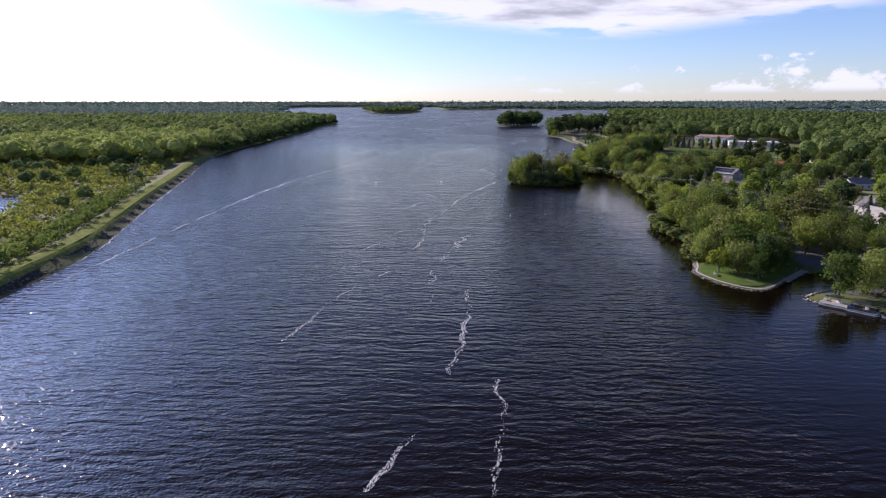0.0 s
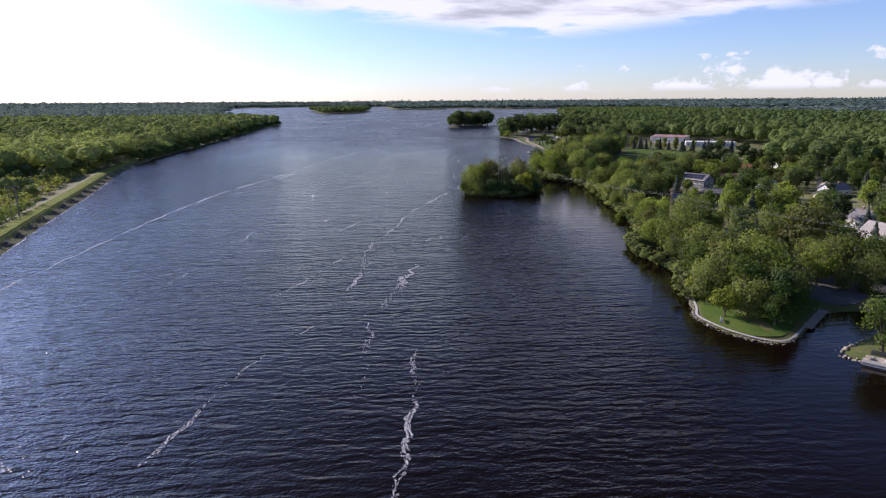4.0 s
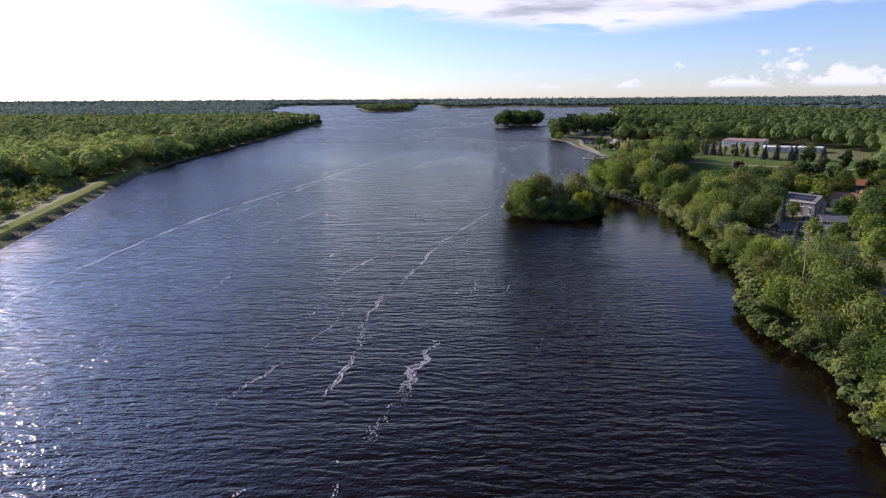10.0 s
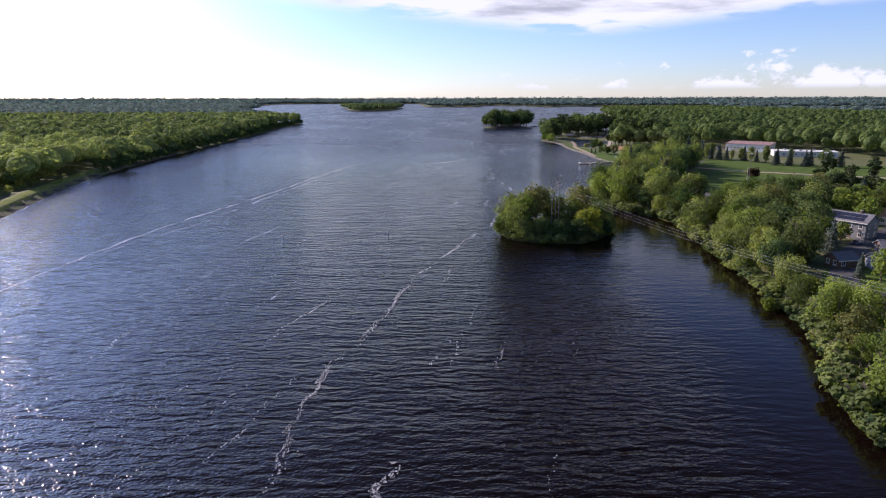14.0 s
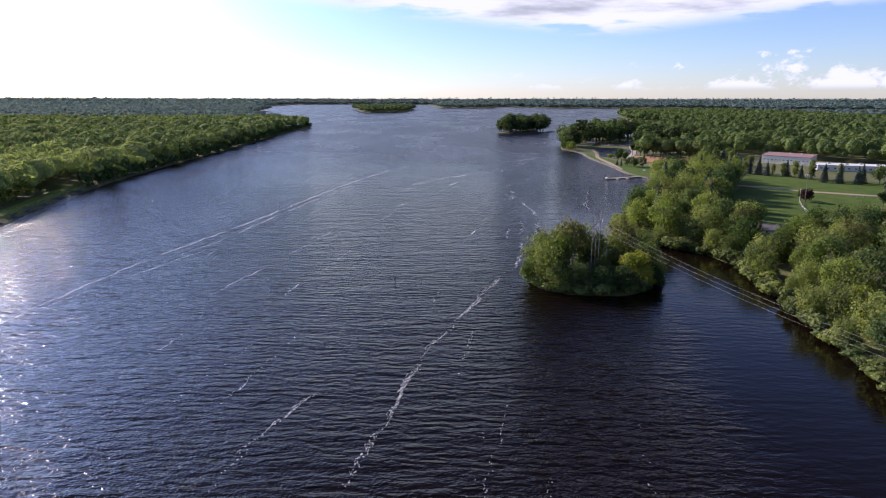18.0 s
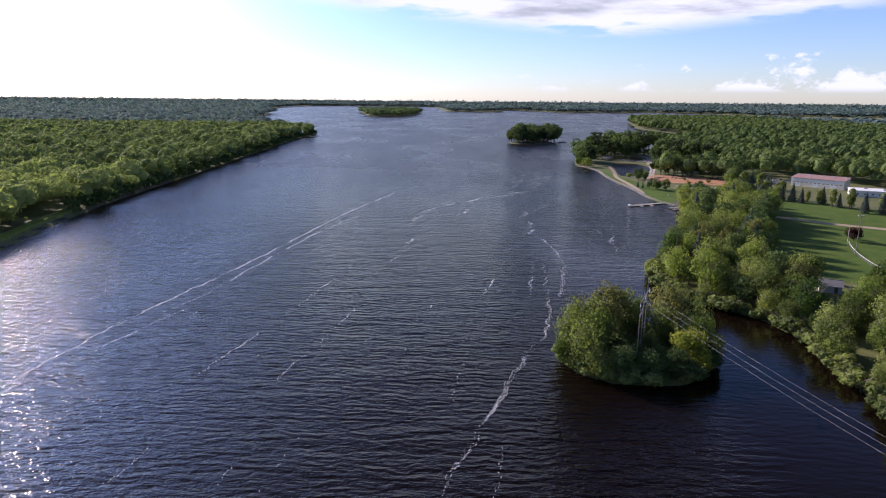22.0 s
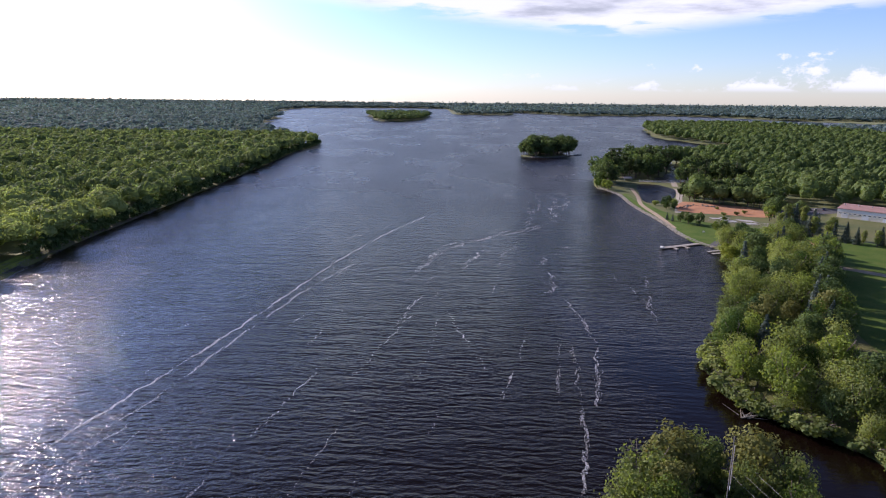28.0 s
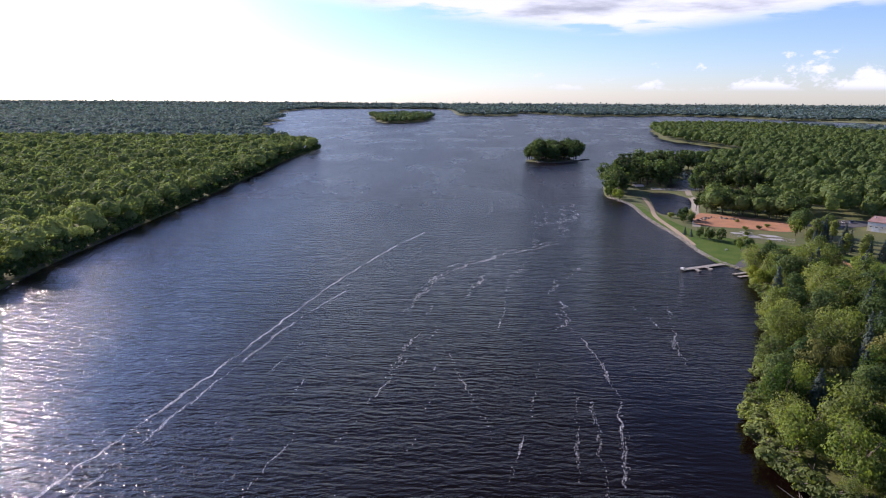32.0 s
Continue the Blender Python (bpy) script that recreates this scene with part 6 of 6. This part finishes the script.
light_mast(178.5, 463, -20, 16.5, 3, "tall floodlight mast beside the playing field")
light_mast(232, 486, 30, 15, 4, "floodlight mast at the far side of the field")
light_mast(288, 461, 10, 15, 3, "floodlight mast above dark trees")
light_mast(299, 467, 10, 15, 3, "floodlight mast with white lamps above trees")
light_mast(240, 500, 40, 14, 5, "floodlight mast with a wide lamp row")
light_mast(256, 446, 0, 13, 5, "floodlight mast near the white hall")


plant("plum", 194, 489, 7.5, 1.0)


def foul_pole(x, y):
    ob = thing("field_post", x, y, 0, "tall thin white post at the corner of the playing field", "post")
    part("pole", rod((0, 0, -0.4), (0, 0, 7.4), 0.09, 0.08, 8), ob, mat=WHITE)
    part("cap", rod((0, 0, 7.4), (0, 0, 7.5), 0.12, 0.10, 8), ob, mat=STEEL)


foul_pole(188, 484)


def fence(line, label, height=1.3, step=3.0):
    c = smooth(line, 8, closed=False)
    seg = np.r_[0, np.cumsum(np.hypot(*np.diff(c, axis=0).T))]
    n = int(seg[-1] / step)
    u = np.linspace(0, seg[-1], n + 1)
    px, py = np.interp(u, seg, c[:, 0]), np.interp(u, seg, c[:, 1])
    z = ground_z(px, py)
    ob = thing("fence", px[0], py[0], 0, label, "fence", z=float(z[0]))
    for i in range(n + 1):
        q = (px[i] - px[0], py[i] - py[0], z[i] - z[0])
        part("post", rod((q[0], q[1], -0.3 + q[2]), (q[0], q[1], height + q[2]), 0.06, sides=6), ob, mat=STEEL)
        if i:
            part("rail", rod((p[0], p[1], p[2] + height - 0.08), (q[0], q[1], q[2] + height - 0.08), 0.09, sides=5), ob, mat=WHITE)
            part("rail", rod((p[0], p[1], p[2] + 0.5), (q[0], q[1], q[2] + 0.5), 0.04, sides=5), ob, mat=STEEL)
        p = q


fence([(188, 483), (181, 468), (175, 450), (173, 436), (180, 424)], "white-topped fence curving round the playing field")
fence([(226, 505), (250, 492), (280, 470)], "low fence beyond the playing field")


def shelter(x, y, turn):
    ob = thing("picnic_shelter", x, y, turn, "open picnic shelter with a pale roof among pines", "shelter")
    for u in (-3.6, 3.6):
        for v in (-2.2, 2.2):
            part("post", rod((u, v, -0.3), (u, v, 2.6), 0.12), ob, mat=TIMBER)
    for s in (-1, 1):
        part("roof", prism([(0, 3.9), (s * 3, 2.5), (s * 3, 2.7), (0, 4.12)], -4.4, 4.4), ob, mat=SHINGLE_PALE)
    part("table", block(-1, 1, -0.4, 0.4, 0.68, 0.75, 0.01), ob, mat=TIMBER)


shelter(172, 863, 15)
shelter(216, 868, 40)


def footbridge():
    ob = thing("footbridge", 198, 856, -12, "pale low footbridge over the pond's outlet", "bridge", z=0.9)
    part("deck", block(-16, 16, -1.3, 1.3, 0.4, 0.65, 0.03), ob, mat=CONCRETE)
    for s in (-1, 1):
        for i in range(9):
            part("post", rod((-15.6 + i * 3.9, s * 1.2, 0.65), (-15.6 + i * 3.9, s * 1.2, 1.7), 0.06, sides=6), ob, mat=WHITE)
        part("rail", block(-16, 16, s * 1.2 - 0.05, s * 1.2 + 0.05, 1.701, 1.8), ob, mat=WHITE)
    for u in (-12, 0, 12):
        part("pier", block(u - 0.5, u + 0.5, -1.1, 1.1, -3.0, 0.395), ob, mat=CONCRETE)


footbridge()

# ---- trees and bushes of the park and the gardens
for x, y, k, h in ((241, 596, "spruce", 11), (250, 583, "poplar", 12), (258, 566, "poplar", 12), (229, 598, "spruce", 10), (268, 560, "spruce", 12), (276, 556, "oak", 13), (284, 552, "spruce", 12), (216, 618, "poplar", 14), (221, 606, "spruce", 11), (226, 603, "spruce", 12), (234, 600, "poplar", 8), (237, 593, "poplar", 11), (240, 584, "poplar", 13), (244, 584, "spruce", 9),
                   (247, 577, "poplar", 13), (252, 572, "spruce", 11), (246, 563, "spruce", 10), (254, 560, "spruce", 12), (262, 555, "spruce", 11), (206, 637, "poplar", 12), (210, 632, "spruce", 10),
                   (209, 620, "spruce", 8), (214, 619, "spruce", 12), (219, 609, "poplar", 12), (199, 612, "oak", 12), (203, 625, "spruce", 13), (212, 640, "poplar", 16), (216, 650, "poplar", 15), (221, 648, "spruce", 15), (226, 616, "poplar", 14), (222, 676, "oak", 17), (217, 670, "oak", 15), (213, 664, "garden", 11), (228, 640, "spruce", 13), (230, 655, "poplar", 14),
                   (233, 665, "oak", 14), (224, 628, "spruce", 12), (138, 424, "spruce", 10), (147.7, 667, "spruce", 5), (149.3, 661, "spruce", 5), (153, 657, "woodoak", 7.5), (155.5, 650, "woodoak", 8.5), (161, 645.5, "woodoak", 9), (158, 653, "woodoak", 7), (165, 619.5, "woodoak", 9), (164, 626, "maple", 8), (174.7, 613.5, "woodoak", 7.5),
                   (184, 664, "shrub", 3), (190, 681, "shrub", 3), (168, 640, "shrub", 3.5), (178, 652, "shrub", 3), (186, 640, "shrub", 3.5), (157, 722, "shrub", 4.5), (160, 712, "woodoak", 8.5),
                   (164, 716, "woodoak", 9), (166, 708, "maple", 8), (159, 704, "woodoak", 7.5), (163, 700, "woodoak", 7), (195, 495, "oak", 6), (176, 600, "garden", 8), (184, 590, "garden", 9), (200, 582, "garden", 8),
                   (208, 690, "shrub", 3), (196, 706, "shrub", 2.5), (200, 684, "shrub", 3)):
    plant(k, x, y, h)
plant("redbush", 173, 392, 9, 1.15)
plant("garden", 144, 333, 7, 1.1)
plant("spruce", 162, 350, 8, 0.9)
plant("garden", 133, 330, 11, 1.5, label="broad rounded bright green tree on a lawn")
plant("spruce", 124, 294, 7, 0.9, label="round clipped evergreen beside a lawn")
for x, y, h in ((187, 404, 15), (191, 401, 16), (199, 398, 16), (232, 485, 14), (245, 500, 14), (226, 455, 15), (240, 458, 16), (215, 440, 13), (205, 425, 14), (214, 462, 12), (252, 475, 15), (262, 490, 14), (206, 412, 15), (222, 415, 17), (230, 420, 16), (168, 402, 13), (160, 398, 14)):
    plant("pine", x, y, h, 1.2)
rng = np.random.default_rng(21)
HOUSES = np.array([(153, 219), (167, 243), (182, 329), (154, 344), (184, 363), (196, 373), (211, 400), (194, 303), (158, 294), (126, 305), (137, 302), (150, 318), (208, 318), (222, 340), (258, 436),
                   (148, 331), (150, 277), (167, 272), (176, 306), (108, 184), (133, 330)], float)
STREET = smooth([(96, 140), (112, 158), (126, 190), (118, 225), (113, 262), (118, 290), (138, 318), (165, 345), (200, 365), (260, 380)], 5, closed=False)
for x, y in zip(*scatter(100, 290, 115, 430, 9.5, rng, lambda x, y: inside(VILLAGE, x, y) & (shore(x, y) > 20) & (edge_distance(STREET, x, y, False) > 5))):
    if np.hypot(HOUSES[:, 0] - x, HOUSES[:, 1] - y).min() < 8.5 or rng.uniform() < 0.12 or (168 < x < 222 and 280 < y < 318) or (x < 118 and 165 < y < 200):
        continue
    if any(math.hypot(hx - x, hy - y) < 15 and hy > y and abs((hx - x) - (hy - y) * (hx - 8) / (hy - 70)) < 5 for hx, hy in HOUSES[:8]):
        continue
    k = rng.choice(["garden", "oak", "pine", "spruce", "rust"], p=[0.56, 0.16, 0.12, 0.10, 0.06])
    plant(k, x, y, rng.uniform(8, 13) + (3 if k in ("pine", "oak") else 0))


def buoy(x, y):
    ob = thing("mooring_buoy", x, y, 0, "small round white buoy afloat", "buoy", "buoys", z=0.0)
    bm = bmesh.new()
    bmesh.ops.create_icosphere(bm, subdivisions=2, radius=0.3, matrix=Matrix.Translation((0, 0, 0.12)) @ Matrix.Diagonal((1, 1, 0.85, 1)))
    part("float", bm, ob, mat=WHITE)
    part("eye", rod((0, 0, 0.36), (0, 0, 0.48), 0.05, 0.04, 6), ob, mat=STEEL)


buoy(-38, 354)
buoy(-1.5, 359)


def driftwood(x, y):
    """Bleached fallen branches lying half in the water."""
    r = random.Random(12)
    ob = thing("driftwood", x, y, 0, "bleached fallen branches lying in dark water", "driftwood", z=0.05)
    for i in range(16):
        a, n = r.uniform(-0.5, 2.6), r.uniform(2.6, 6.2)
        u, v = r.uniform(-1.2, 1.2), r.uniform(-1.0, 1.0)
        part("branch", rod((u, v, 0.05), (u + n * math.cos(a), v + n * math.sin(a), r.uniform(0.3, 1.6)), 0.14, 0.04, 5), ob, mat=GREY_BARK)


driftwood(82.5, 401.5)
